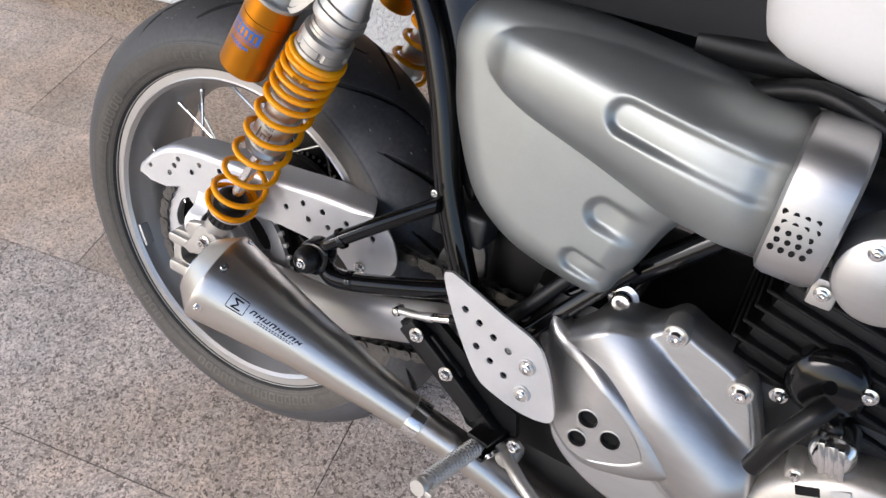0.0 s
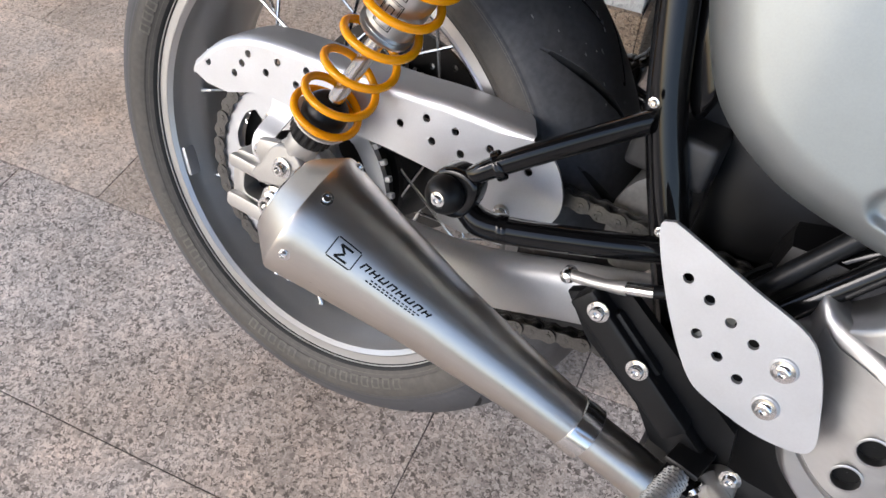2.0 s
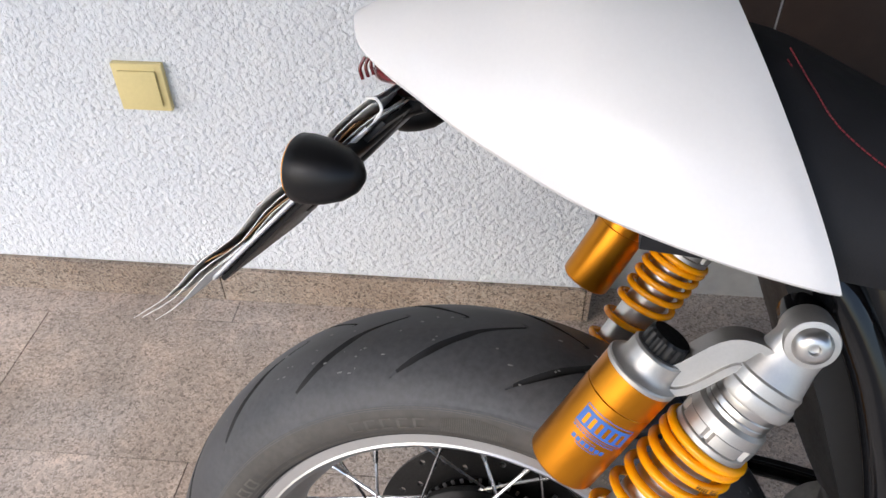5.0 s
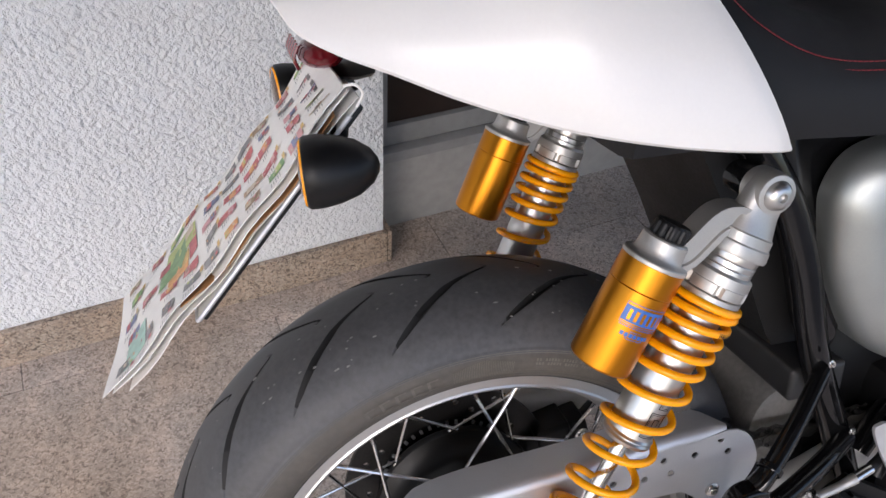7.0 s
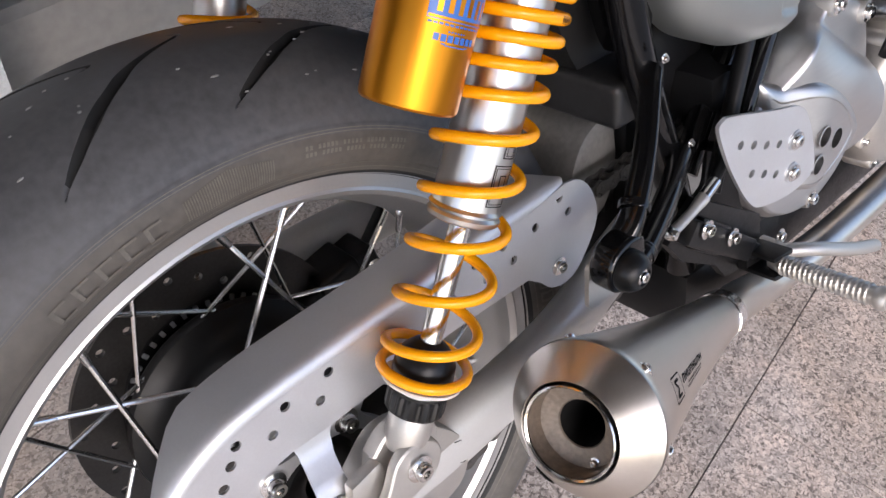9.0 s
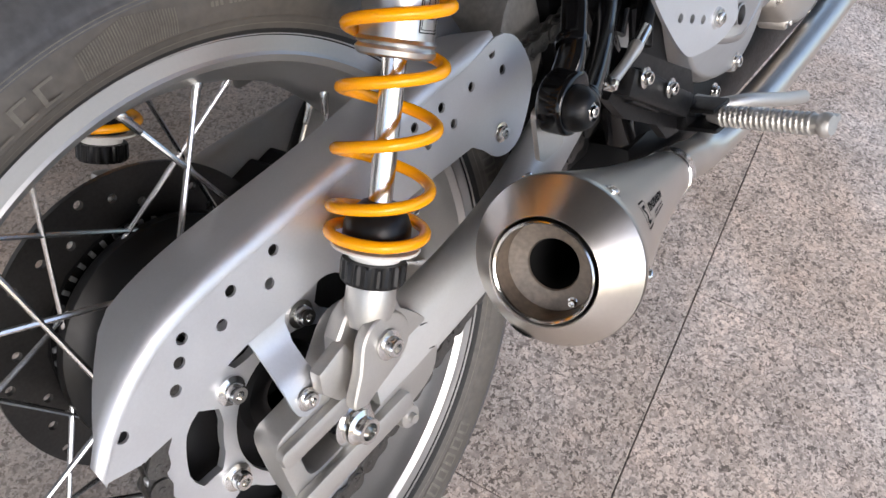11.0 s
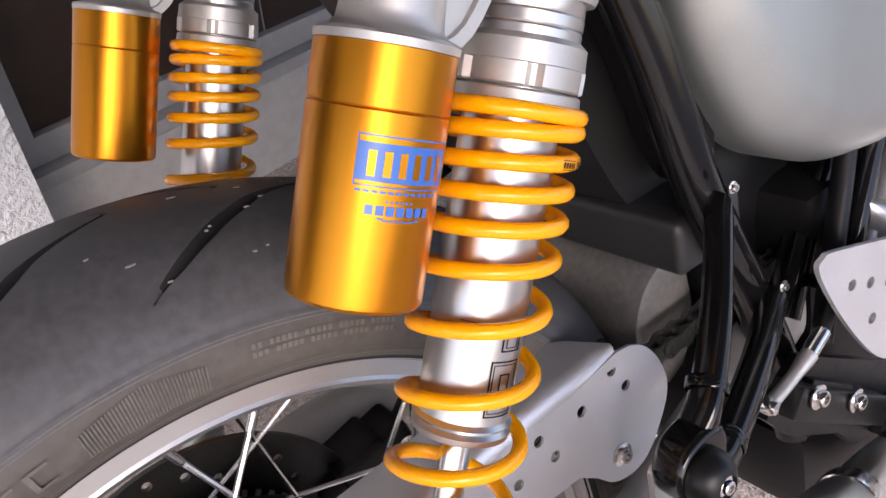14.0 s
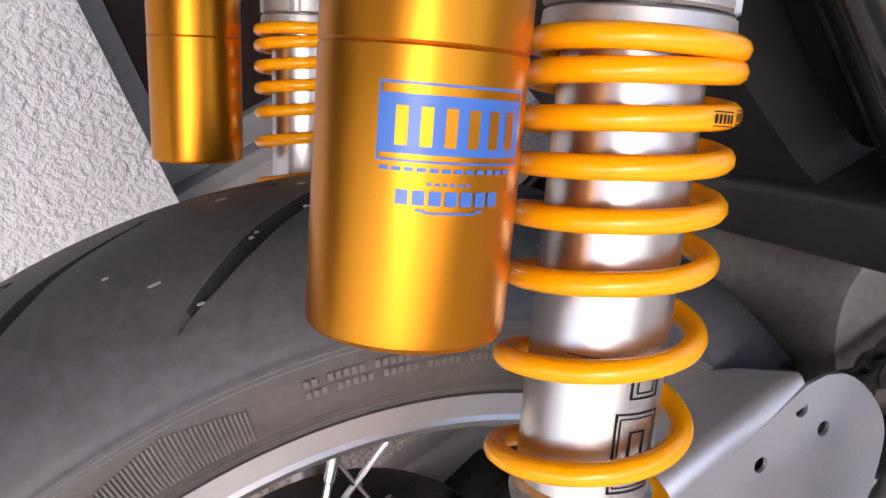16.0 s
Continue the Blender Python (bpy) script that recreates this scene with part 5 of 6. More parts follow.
for t, y in ((0.0, -0.145), (0.0, -0.158), (0.05, -0.1628), (0.15, -0.1662), (0.35, -0.1694), (0.6, -0.1714), (0.85, -0.1722), (0.97, -0.1723), (1.0, -0.1715)):
    ring_secs.append([Vector((a[0] + (b[0] - a[0]) * t, y, a[1] + (b[1] - a[1]) * t)) for a, b in zip(SP_OUT, SP_IN)])
rv, rf = loft(ring_secs, closed=True, caps=False)
sp = flat_y(plate([(q[0], q[1]) for q in SP_IN], 0.008, sp_holes, hole_n=28), -0.1640)
spc = bpart("sprocket_cover", sp_back(sp), COVER, "satin aluminium sprocket cover with three round holes", angle=30)
part("cover_rim", sp_back((rv, rf)), COVER, spc, "smooth teardrop rim", angle=60)
for x, z, r in sp_holes:
    part("hole_lip", moved(lathe([(r, -0.009), (r, 0.0005), (r + 0.0008, 0.0006), (r + 0.0018, 0.0002)], 28), axis_frame((x, -0.1720, z), (x, -1, z))), COVER, spc)
    # A near-black disc shuts each hole and paints the dark behind it.
    part("hole_back", moved(lathe([(0.0001, 0), (r + 0.002, 0)], 24), axis_frame((x, -0.1650, z), (x, -1, z))), INK_AND_HOLE, spc)

# heel guard
heel = closed_curve([(0.350, 0.161), (0.355, 0.1690), (0.366, 0.1685), (0.420, 0.1535), (0.460, 0.1425), (0.478, 0.121), (0.490, 0.094), (0.497, 0.071), (0.489, 0.0600), (0.460, 0.0550), (0.425, 0.0600), (0.408, 0.068), (0.388, 0.092), (0.366, 0.127)], 5)
hh = [(x, z, 0.0039) for x, z in ((0.3801, 0.1380), (0.3981, 0.1311), (0.4163, 0.1237), (0.4346, 0.1175), (0.4003, 0.1032), (0.4185, 0.0952), (0.4363, 0.0874))]
hv = plate(heel, 0.0035, hh)
hv = ([Vector((p[0], -0.1300 - 0.0975 * (p[0] - 0.03) - p[2], p[1])) for p in hv[0]], hv[1])
hg = bpart("heel_guard", hv, GUARD, "satin aluminium heel guard with drilled holes", angle=35)
for p in ((0.4577, -0.1755, 0.1122), (0.4597, -0.1760, 0.0797)):
    part("dished_washer", moved(lathe([(0.0098, -0.001), (0.0088, 0.0010), (0.006, 0.0018), (0.0001, 0.0018)], 26), axis_frame(p, Vector(p) + Vector((-0.1, -1, 0)))), GUARD, hg)
    part("button_bolt", bolt(Vector(p) + Vector((0, -0.002, 0)), (-0.1, -1, 0), 0.0052, 0.004), CHROME, hg)

# engine mass behind the covers
eng = bpart("engine", joined(box(0.42, 0.98, -0.118, 0.118, -0.06, 0.17, 0.025)), MATT, "black engine block with cooling fins")
part("cylinder", moved(box(-0.085, 0.085, -0.112, 0.112, -0.03, 0.22, 0.015), pose(0.70, 0, 0.16, 0, 12, 0)), MATT, eng)
for i in range(9):
    part("cooling_fin", moved(box(-0.095, 0.095, -0.122, 0.122, 0.0, 0.004, 0.0015, 1), pose(0.70, 0, 0.16, 0, 12, 0) @ pose(0, 0, 0.005 + i * 0.018)), MATT, eng)
part("sump", box(0.398, 0.96, -0.122, 0.122, -0.112, -0.03, 0.022), MATT, eng)
part("gearbox_rear", box(0.357, 0.47, -0.074, 0.090, -0.05, 0.25, 0.012), MATT, eng)
part("airbox", subdivided(box(0.30, 0.58, -0.095, 0.095, 0.20, 0.42, 0.0), 1), MATT, eng)
part("rubber_boot", tube([(0.60, -0.10, 0.345), (0.68, -0.09, 0.34)], 0.042, 24), MATT, eng)
gen = bpart("breather_cover", moved(lathe([(0.0001, 0.010), (0.022, 0.010), (0.030, 0.006), (0.034, 0.0), (0.034, -0.03), (0.0001, -0.03)], 36), axis_frame((0.698, -0.125, 0.196), (0.698, -1, 0.196))), BLACK, "black round engine cover with hose")
part("hose", tube(smooth_path([(0.703, -0.150, 0.195), (0.695, -0.160, 0.185), (0.680, -0.165, 0.150), (0.672, -0.160, 0.110)], 5), 0.0095, 14), MATT, gen)
for p in ((0.668, -0.130, 0.170), (0.728, -0.130, 0.205)):
    part("cover_bolt", bolt(p, RIGHT, 0.005, 0.005), CHROME, gen)
fil = bpart("oil_filler", moved(lathe([(0.0001, 0.016), (0.014, 0.015), (0.019, 0.010), (0.020, 0.0), (0.022, -0.02)], 30), axis_frame((0.724, -0.140, 0.148), (0.724, -1, 0.148))), CHROME, "bright ribbed oil filler cap")
for i in range(3):
    part("rib", moved(box(-0.016, 0.016, -0.0025, 0.0025, 0.012, 0.018, 0.001), axis_frame((0.724, -0.140, 0.148), (0.724, -1, 0.148)) @ pose(0, -0.008 + 0.008 * i, 0, 0, 0, 20)), CHROME, fil)
ALT = Vector((0.775, -0.112, 0.045))
WARMCAST = material("dull_cast_aluminium", (0.50, 0.475, 0.44), 0.45, 0.85, 0.12, 300, 0.00006, 0.08)
alt = bpart("alternator_cover", moved(lathe([(0.0001, 0.050), (0.050, 0.0495), (0.078, 0.048), (0.090, 0.0455), (0.096, 0.041), (0.0995, 0.032), (0.1005, 0.0), (0.095, -0.01)], 64), axis_frame(ALT, ALT + Vector(RIGHT))), WARMCAST, "dull cast alternator cover with small embossed plates")
for a in (85, 135, 170, 205, 240, 280, 330):
    at = ALT + Vector((0.096 * math.cos(radians(a)), -0.030, 0.096 * math.sin(radians(a))))
    part("cover_boss", moved(lathe([(0.010, -0.03), (0.0095, 0.006), (0.008, 0.008), (0.0001, 0.008)], 20), axis_frame(at, at + Vector(RIGHT))), WARMCAST, alt)
    part("cover_bolt", bolt(at + Vector((0, -0.008, 0)), RIGHT, 0.0042, 0.005), CHROME, alt)
for (x, z), mat in (((0.720, 0.110), INK_AND_HOLE), ((0.742, 0.121), COVER)):
    at = Vector((x, -0.1578, z))
    part("maker_plate", moved(box(-0.010, 0.010, -0.0045, 0.0045, -0.001, 0.0014, 0.0008, 1), axis_frame(at, at + Vector((-0.12, -1, 0.14)), (-0.45, 0, 0.85))), mat, alt)
frb = tube(smooth_path([(0.50, -0.090, 0.430), (0.62, -0.095, 0.440), (0.72, -0.10, 0.46)], 5), 0.016, 16)
bpart("frame_rail", frb, MATT, "gloss black upper frame rail")
frb = tube(smooth_path([(0.55, -0.105, 0.405), (0.60, -0.120, 0.425), (0.66, -0.130, 0.415), (0.72, -0.135, 0.42)], 5), 0.009, 12)
bpart("cable_loom", frb, MATT, "black cable loom")
bpart("frame_bolt", joined(bolt((0.5116, -0.100, 0.1799), RIGHT, 0.010, 0.012), moved(lathe([(0.015, -0.05), (0.015, 0.0), (0.0001, 0.0)], 20), axis_frame((0.5116, -0.100, 0.1799), (0.5116, -1, 0.1799)))), CHROME, "large bright frame bolt")

# lower frame tube and breather pipe beneath the side panel
bpart("lower_frame_tube", tube([(0.388, -0.142, 0.081), (0.4184, -0.1325, 0.127), (0.4564, -0.1206, 0.1845), (0.490, -0.110, 0.235)], 0.0075, 16), MATT, "satin black lower frame tube")
bpart("breather_pipe", tube([(0.428, -0.135, 0.104), (0.4449, -0.1316, 0.128), (0.4891, -0.1231, 0.190), (0.515, -0.118, 0.227)], 0.0086, 18), BLACK, "gloss black breather pipe")

# cast frame webs beside the battery box
WEB = [(0.165, 0.480), (0.190, 0.440), (0.222, 0.425), (0.258, 0.385), (0.290, 0.320), (0.318, 0.235), (0.338, 0.215), (0.348, 0.28), (0.350, 0.40), (0.345, 0.475), (0.26, 0.485)]


def web_y(x, z, d):
    ridge = 0.286 - 0.42 * (z - 0.36)
    u = (x - ridge) / 0.030
    y = -0.089 - 0.013 * math.exp(-u * u)
    y -= 0.005 * sm(0.315, 0.35, x + 0.3 * (0.36 - z) * (z < 0.36))
    return y + 0.010 * round_edge(d, 0.012)


web = pod(WEB, (0.31, 0.38), web_y, 40, -0.07, 12)
for vf in (web, mirrored(web)):
    wb = bpart("frame_web", vf, BLACK, "gloss black cast frame web", angle=60)

# battery box and inner mudguard under the seat
inner = [(0.150, 0.482), (0.197, 0.404), (0.217, 0.363), (0.240, 0.316), (0.262, 0.265), (0.282, 0.219), (0.290, 0.206), (0.296, 0.196), (0.318, 0.186), (0.336, 0.178), (0.342, 0.12), (0.345, 0.05), (0.365, 0.05), (0.365, 0.30), (0.345, 0.42), (0.305, 0.485)]
bpart("inner_mudguard", loft([[Vector((x + (0.016 * sm(0.06, -0.05, y) if x < 0.33 else 0.0), y, z)) for x, z in inner] for y in (-0.061, -0.060, -0.03, 0.0, 0.03, 0.104, 0.105)]), PLASTIC, "matt black inner mudguard and battery box", angle=25)
BRIDGE = material("grey_steel_paint", (0.21, 0.205, 0.195), 0.5, 0.2, 0.3, 200, 0.0001, 0.1)
bridge = [(0.290, 0.100), (0.297, 0.128), (0.312, 0.147), (0.334, 0.155), (0.352, 0.155), (0.360, 0.07), (0.318, 0.045), (0.298, 0.060)]
bpart("swingarm_bridge", subdivided(loft([[Vector((0.328 + (x - 0.328) * k, y, 0.100 + (z - 0.100) * k)) for x, z in bridge] for y, k in ((-0.066, 0.90), (-0.0655, 0.96), (-0.062, 1), (0.100, 1), (0.1035, 0.96), (0.104, 0.90))]), 1), BRIDGE, "dark grey cross member of the swingarm")
GREYPLASTIC = material("grey_plastic", (0.028, 0.028, 0.029), 0.42, 0, 0.3, 200, 0.0001, 0.1)
bpart("battery_tray", softened(box(0.298, 0.360, -0.108, 0.022, 0.166, 0.203), 0.006, 3), GREYPLASTIC, "dark grey plastic battery tray")
bpart("under_tray", subdivided(box(0.07, 0.30, -0.062, 0.062, 0.482, 0.507), 1), PLASTIC, "matt black tray under the tail")

# seat cowl
LOWER = smooth_path([(-0.142, 0.0, 0.566), (-0.139, -0.022, 0.562), (-0.128, -0.040, 0.546), (-0.102, -0.062, 0.532), (-0.067, -0.086, 0.519), (-0.030, -0.102, 0.503), (0.009, -0.117, 0.489), (0.044, -0.134, 0.479), (0.077, -0.149, 0.472), (0.119, -0.158, 0.464), (0.161, -0.162, 0.457), (0.200, -0.161, 0.4515), (0.2175, -0.1555, 0.4485)], 5)
NU, NV = len(LOWER), 22


def cowl_shell(inset):
    rows = []
    for i, L in enumerate(LOWER):
        u = i / (NU - 1)
        cx = -0.142 + 0.257 * u
        cz = 0.566 + 0.075 * math.sin(min(1, u * 1.25) * math.pi / 2) - 0.008 * u
        row = []
        for s in (-1, 1):
            side = []
            for j in range(NV + 1):
                a = math.pi / 2 * j / NV
                side.append(Vector((L.x + (cx - L.x) * math.sin(a) ** 1.1, s * abs(L.y) * math.cos(a) ** 0.9 * (1 - inset), L.z + (cz - L.z) * math.sin(a) - inset * 0.10)))
            row += side if s < 0 else list(reversed(side[:-1]))
        rows.append(row)
    return rows


outer_r, inner_r = cowl_shell(0.0), cowl_shell(0.025)
v, f = loft(outer_r, closed=False, caps=False)
k = len(v)
m_ = len(outer_r[0])
vi, fi = loft(inner_r, closed=False, caps=False)
f = [tuple(reversed(q)) for q in f]
v += vi
f += [tuple(a + k for a in q) for q in fi]
for i in range(NU - 1):
    f.append((i * m_, (i + 1) * m_, k + (i + 1) * m_, k + i * m_))
    f.append((i * m_ + m_ - 1, k + i * m_ + m_ - 1, k + (i + 1) * m_ + m_ - 1, (i + 1) * m_ + m_ - 1))
for j in range(m_ - 1):
    a = (NU - 1) * m_ + j
    f.append((a, a + 1, k + a + 1, k + a))
bpart("seat_cowl", (v, f), WHITE, "gloss white single-seat tail cowl", angle=50)

# seat
def seat_section(x):
    t = sm(0.10, 0.55, x)
    w = 0.134 - 0.030 * sm(0.22, 0.55, x)
    zb = 0.444 - 0.014 * sm(0.20, 0.40, x)
    zt = 0.585 - 0.050 * sm(0.14, 0.32, x) + 0.012 * sm(0.42, 0.55, x)
    prof = [(0.80, zb), (0.97, zb + 0.004), (1.0, zb + 0.02), (0.985, zb + 0.045), (0.93, zb + (zt - zb) * 0.55), (0.84, zb + (zt - zb) * 0.72), (0.70, zb + (zt - zb) * 0.88), (0.45, zt - 0.004), (0.2, zt), (0.0, zt)]
    left = [Vector((x, -w * a, z)) for a, z in prof]
    right = [Vector((x, w * a, z)) for a, z in reversed(prof[:-1])]
    return left + right


seat = bpart("seat", loft([seat_section(x) for x in [0.10 + 0.45 * i / 26 for i in range(27)]]), LEATHER, "black vinyl seat with red double stitching", angle=60)
for off in (0.0, 0.007):
    line = smooth_path([(0.170, -0.082, 0.578 - off), (0.187, -0.099, 0.556 - off), (0.204, -0.112, 0.537 - off), (0.238, -0.119, 0.516 - off), (0.275, -0.121, 0.504 - off), (0.33, -0.118, 0.498 - off), (0.42, -0.112, 0.496 - off), (0.54, -0.100, 0.50 - off)], 10)
    nst = 90
    for i in range(0, len(line) - 1):
        a, b = line[i], line[i + 1]
        part("stitch", tube([a + (b - a) * 0.1, a + (b - a) * 0.85], 0.0006, 5), STITCH, seat)
bpart("fuel_tank", subdivided(loft([[Vector((x, w * math.copysign(abs(math.cos(a)) ** 0.55, math.cos(a)), zc + h * math.copysign(abs(math.sin(a)) ** 0.7, math.sin(a)))) for a in [2 * math.pi * i / 32 for i in range(32)]] for x, w, zc, h in ((0.534, 0.09, 0.530, 0.07), (0.541, 0.146, 0.537, 0.104), (0.59, 0.162, 0.538, 0.119), (0.72, 0.174, 0.555, 0.145), (0.95, 0.16, 0.59, 0.15))]), 1), WHITE, "gloss white fuel tank")

# tail: lamp, plate holder, indicators
lamp = bpart("tail_lamp", subdivided(box(-0.130, -0.085, -0.036, 0.040, 0.508, 0.536), 2), RED, "dark red tail lamp")
part("lamp_base", subdivided(box(-0.110, -0.060, -0.040, 0.042, 0.500, 0.514), 1), MATT, lamp)
for i in range(5):
    part("lens_rib", tube(smooth_path([(-0.128, -0.026 + i * 0.0135, 0.515), (-0.131, -0.026 + i * 0.0135, 0.524), (-0.127, -0.026 + i * 0.0135, 0.533)], 3), 0.0016, 6), RED, lamp)
PT, PB = Vector((-0.103, -0.004, 0.512)), Vector((-0.298, -0.006, 0.293))
pm = axis_frame(PT, PB, (0, 1, 0)) @ pose(0, 0, 0, 0, 0, 180)  # z down the plate, x from its face inwards
holder = bpart("number_plate_holder", moved(box(0.0165, 0.0215, -0.078, 0.078, 0.004, 0.205, 0.002), pm), MATT, "black number plate holder behind the tail lamp")
part("plate", moved(box(0.0135, 0.0150, -0.086, 0.086, 0.0, 0.205, 0.0006, 1), pm), WHITEPL, holder, "white number plate")
rim = smooth_path([(0.0142, -0.080, 0.206), (0.0142, 0.0, 0.206), (0.0142, 0.074, 0.206), (0.0142, 0.083, 0.203), (0.0142, 0.0855, 0.192), (0.0142, 0.0855, 0.10), (0.0142, 0.0855, 0.03), (0.0142, 0.0850, 0.014)], 5)
part("plate_frame", moved(tube(rim, 0.0020, 10), pm), GUARD, holder, "bright metal frame round the plate")
PAPER = material("newsprint", (0.92, 0.90, 0.86), 0.75, 0, 0.05, 90, 0.0004)
KRAFT = material("brown_paper", (0.42, 0.22, 0.09), 0.75, 0, 0.2, 60, 0.0004)


leaflet = thing("leaflet", AXLE, "white advertising leaflet with small colour pictures folded over the number plate", "leaflet")


def sheet(x0, length, sag, top=0.0, half=0.083, thick=0.0006):
    rows = []
    for i in range(17):
        z = top + (length - top) * i / 16
        row = []
        for j in range(13):
            y = -half + 2 * half * j / 12
            bow = sag * math.sin(math.pi * i / 16) * (0.4 + 0.6 * ((y + half) / (2 * half)) ** 2) + 0.002 * math.sin(7 * z * 10 + y * 30)
            row.append(Vector((x0 + bow - 0.006 * (i / 16) ** 3, y + 0.004 * math.sin(z * 22), z)))
        rows.append(row)
    a, fa = loft(rows, closed=False, caps=False)
    b = [q + Vector((thick, 0, 0)) for q in a]
    n = len(a)
    fs = [tuple(reversed(q)) for q in fa] + [tuple(w + n for w in q) for q in fa]
    for j in range(12):
        fs.append((j, j + 1, n + j + 1, n + j))
        e = 16 * 13 + j
        fs.append((e, n + e, n + e + 1, e + 1))
    for i in range(16):
        e = i * 13
        fs.append((e, n + e, n + e + 13, e + 13))
        e = i * 13 + 12
        fs.append((e, e + 13, n + e + 13, n + e))
    return moved((a + b, fs), pm)


part("leaflet_sheet", sheet(-0.002, 0.296, 0.002), PAPER, leaflet, "white printed outer sheet", angle=80)
part("leaflet_sheet", sheet(0.002, 0.290, 0.005, 0.0, 0.082), PAPER, leaflet, angle=80)
part("brown_sheet", sheet(0.0065, 0.205, 0.004, 0.02, 0.082), KRAFT, leaflet, "brown paper inner sheet", angle=80)
part("leaflet_sheet", sheet(0.0105, 0.283, 0.001, 0.0, 0.081), PAPER, leaflet, angle=80)
# folded top corner
part("folded_edge", moved(tube(smooth_path([(-0.002, 0.083, 0.0), (0.004, 0.085, -0.006), (0.012, 0.086, -0.004), (0.014, 0.085, 0.006)], 4), 0.0012, 6), pm), PAPER, leaflet)
rng = random.Random(7)
COL = [material("picture_" + n, [0.72 * q + 0.28 * p for q, p in zip(c, (0.62, 0.60, 0.56))], 0.6, 0, 0.35, 120) for n, c in (("red", (0.60, 0.03, 0.06)), ("green", (0.13, 0.34, 0.08)), ("orange", (0.85, 0.36, 0.05)), ("blue", (0.13, 0.17, 0.38)), ("lime", (0.50, 0.62, 0.14)), ("brown", (0.42, 0.24, 0.11)), ("pink", (0.78, 0.34, 0.36)), ("grey", (0.11, 0.11, 0.12)), ("mint", (0.45, 0.76, 0.64)), ("yellow", (0.80, 0.50, 0.10)), ("cream", (0.74, 0.62, 0.46)), ("slate", (0.25, 0.24, 0.26)), ("olive", (0.22, 0.26, 0.13)))]


def patch(y, z, w, h, mat, skew=0.0, lift=0.0):
    def at(yy, zz):
        i = zz / 0.296
        half = 0.083
        bow = 0.002 * math.sin(math.pi * i) * (0.4 + 0.6 * ((yy + half) / (2 * half)) ** 2) + 0.002 * math.sin(7 * zz * 10 + yy * 30)
        return Vector((-0.002 + bow - 0.006 * i**3 - 0.0007 - lift, yy + 0.004 * math.sin(zz * 22), zz))

    vv, ff = [], []
    for i in range(4):
        for j in range(3):
            vv.append(at(y + w * (j / 2 - 0.5) + skew * (i / 3 - 0.5), z + h * (i / 3 - 0.5)))
    for i in range(3):
        for j in range(2):
            ff.append((i * 3 + j, i * 3 + j + 1, i * 3 + 4 + j, i * 3 + 3 + j))
    return part("printed_picture", moved((vv, ff), pm), mat, leaflet)


patch(-0.012, 0.215, 0.050, 0.034, COL[1], 0.012)
patch(-0.034, 0.205, 0.030, 0.046, COL[4], -0.01)
patch(0.014, 0.208, 0.030, 0.024, COL[2], 0.01)
patch(-0.004, 0.188, 0.034, 0.012, COL[0], 0.006)
patch(0.002, 0.199, 0.020, 0.010, COL[9], 0.006, 0.0004)
patch(-0.022, 0.228, 0.018, 0.012, COL[0], 0.004, 0.0004)
patch(-0.038, 0.192, 0.014, 0.014, COL[10], 0.0, 0.0004)
patch(0.052, 0.262, 0.040, 0.026, COL[8], 0.004)
TONE = [(0, 6), (1, 4), (10, 5), (7, 11), (0, 2), (3, 0), (5, 10), (12, 4), (6, 3), (2, 9), (11, 7)]
for i in range(10):
    for j in range(5):
        z = 0.026 + i * 0.0272 + rng.uniform(-0.004, 0.004)
        y = -0.068 + j * 0.033 + rng.uniform(-0.004, 0.004)
        if abs(y + 0.012) < 0.042 and 0.172 < z < 0.245:
            continue
        lean = rng.uniform(-0.004, 0.004)
        a, b = rng.choice(TONE)
        w, h = rng.uniform(0.011, 0.017), rng.uniform(0.014, 0.024)
        if i == 0:
            w, h = w * 0.35, h * 1.1
        # each picture: a body, a second tone, small details, a price and lines of print
        patch(y, z, w, h, COL[a], lean)
        patch(y + rng.uniform(-0.001, 0.001), z + h * rng.uniform(-0.3, 0.3), w * 0.9, h * rng.uniform(0.25, 0.4), COL[b], lean * 0.3, 0.0003)
        for q in range(rng.randint(2, 4)):
            patch(y + w * rng.uniform(-0.35, 0.35), z + h * rng.uniform(-0.4, 0.4), w * rng.uniform(0.15, 0.4), h * rng.uniform(0.06, 0.16), COL[rng.choice((0, 2, 4, 5, 6, 10, 10, 11))], 0.0, 0.0006)
        if rng.random() < 0.35:
            patch(y - 0.003, z - h * 0.5 - 0.002, 0.009, 0.0034, COL[9], 0.0, 0.0007)
        if rng.random() < 0.6:
            patch(y + w * 0.5 + 0.003, z - h * 0.3, 0.0045, 0.0045, COL[6], 0.001, 0.0004)
            patch(y + w * 0.5 + 0.003, z - h * 0.3, 0.0028, 0.0016, COL[0], 0.001, 0.0007)
        for q in range(rng.randint(3, 5)):
            patch(y + w * 0.5 + 0.0065 + 0.0006 * q, z - 0.002 + q * 0.0026, rng.uniform(0.005, 0.009), 0.0007, COL[11], 0.0008)
for q in range(3):
    patch(0.01 - 0.02 * q, 0.020, 0.012, 0.004, COL[7])


SMOKED = material("smoked_lens", (0.10, 0.045, 0.015), 0.15, 0, 0.1, 100, coat=0.4)


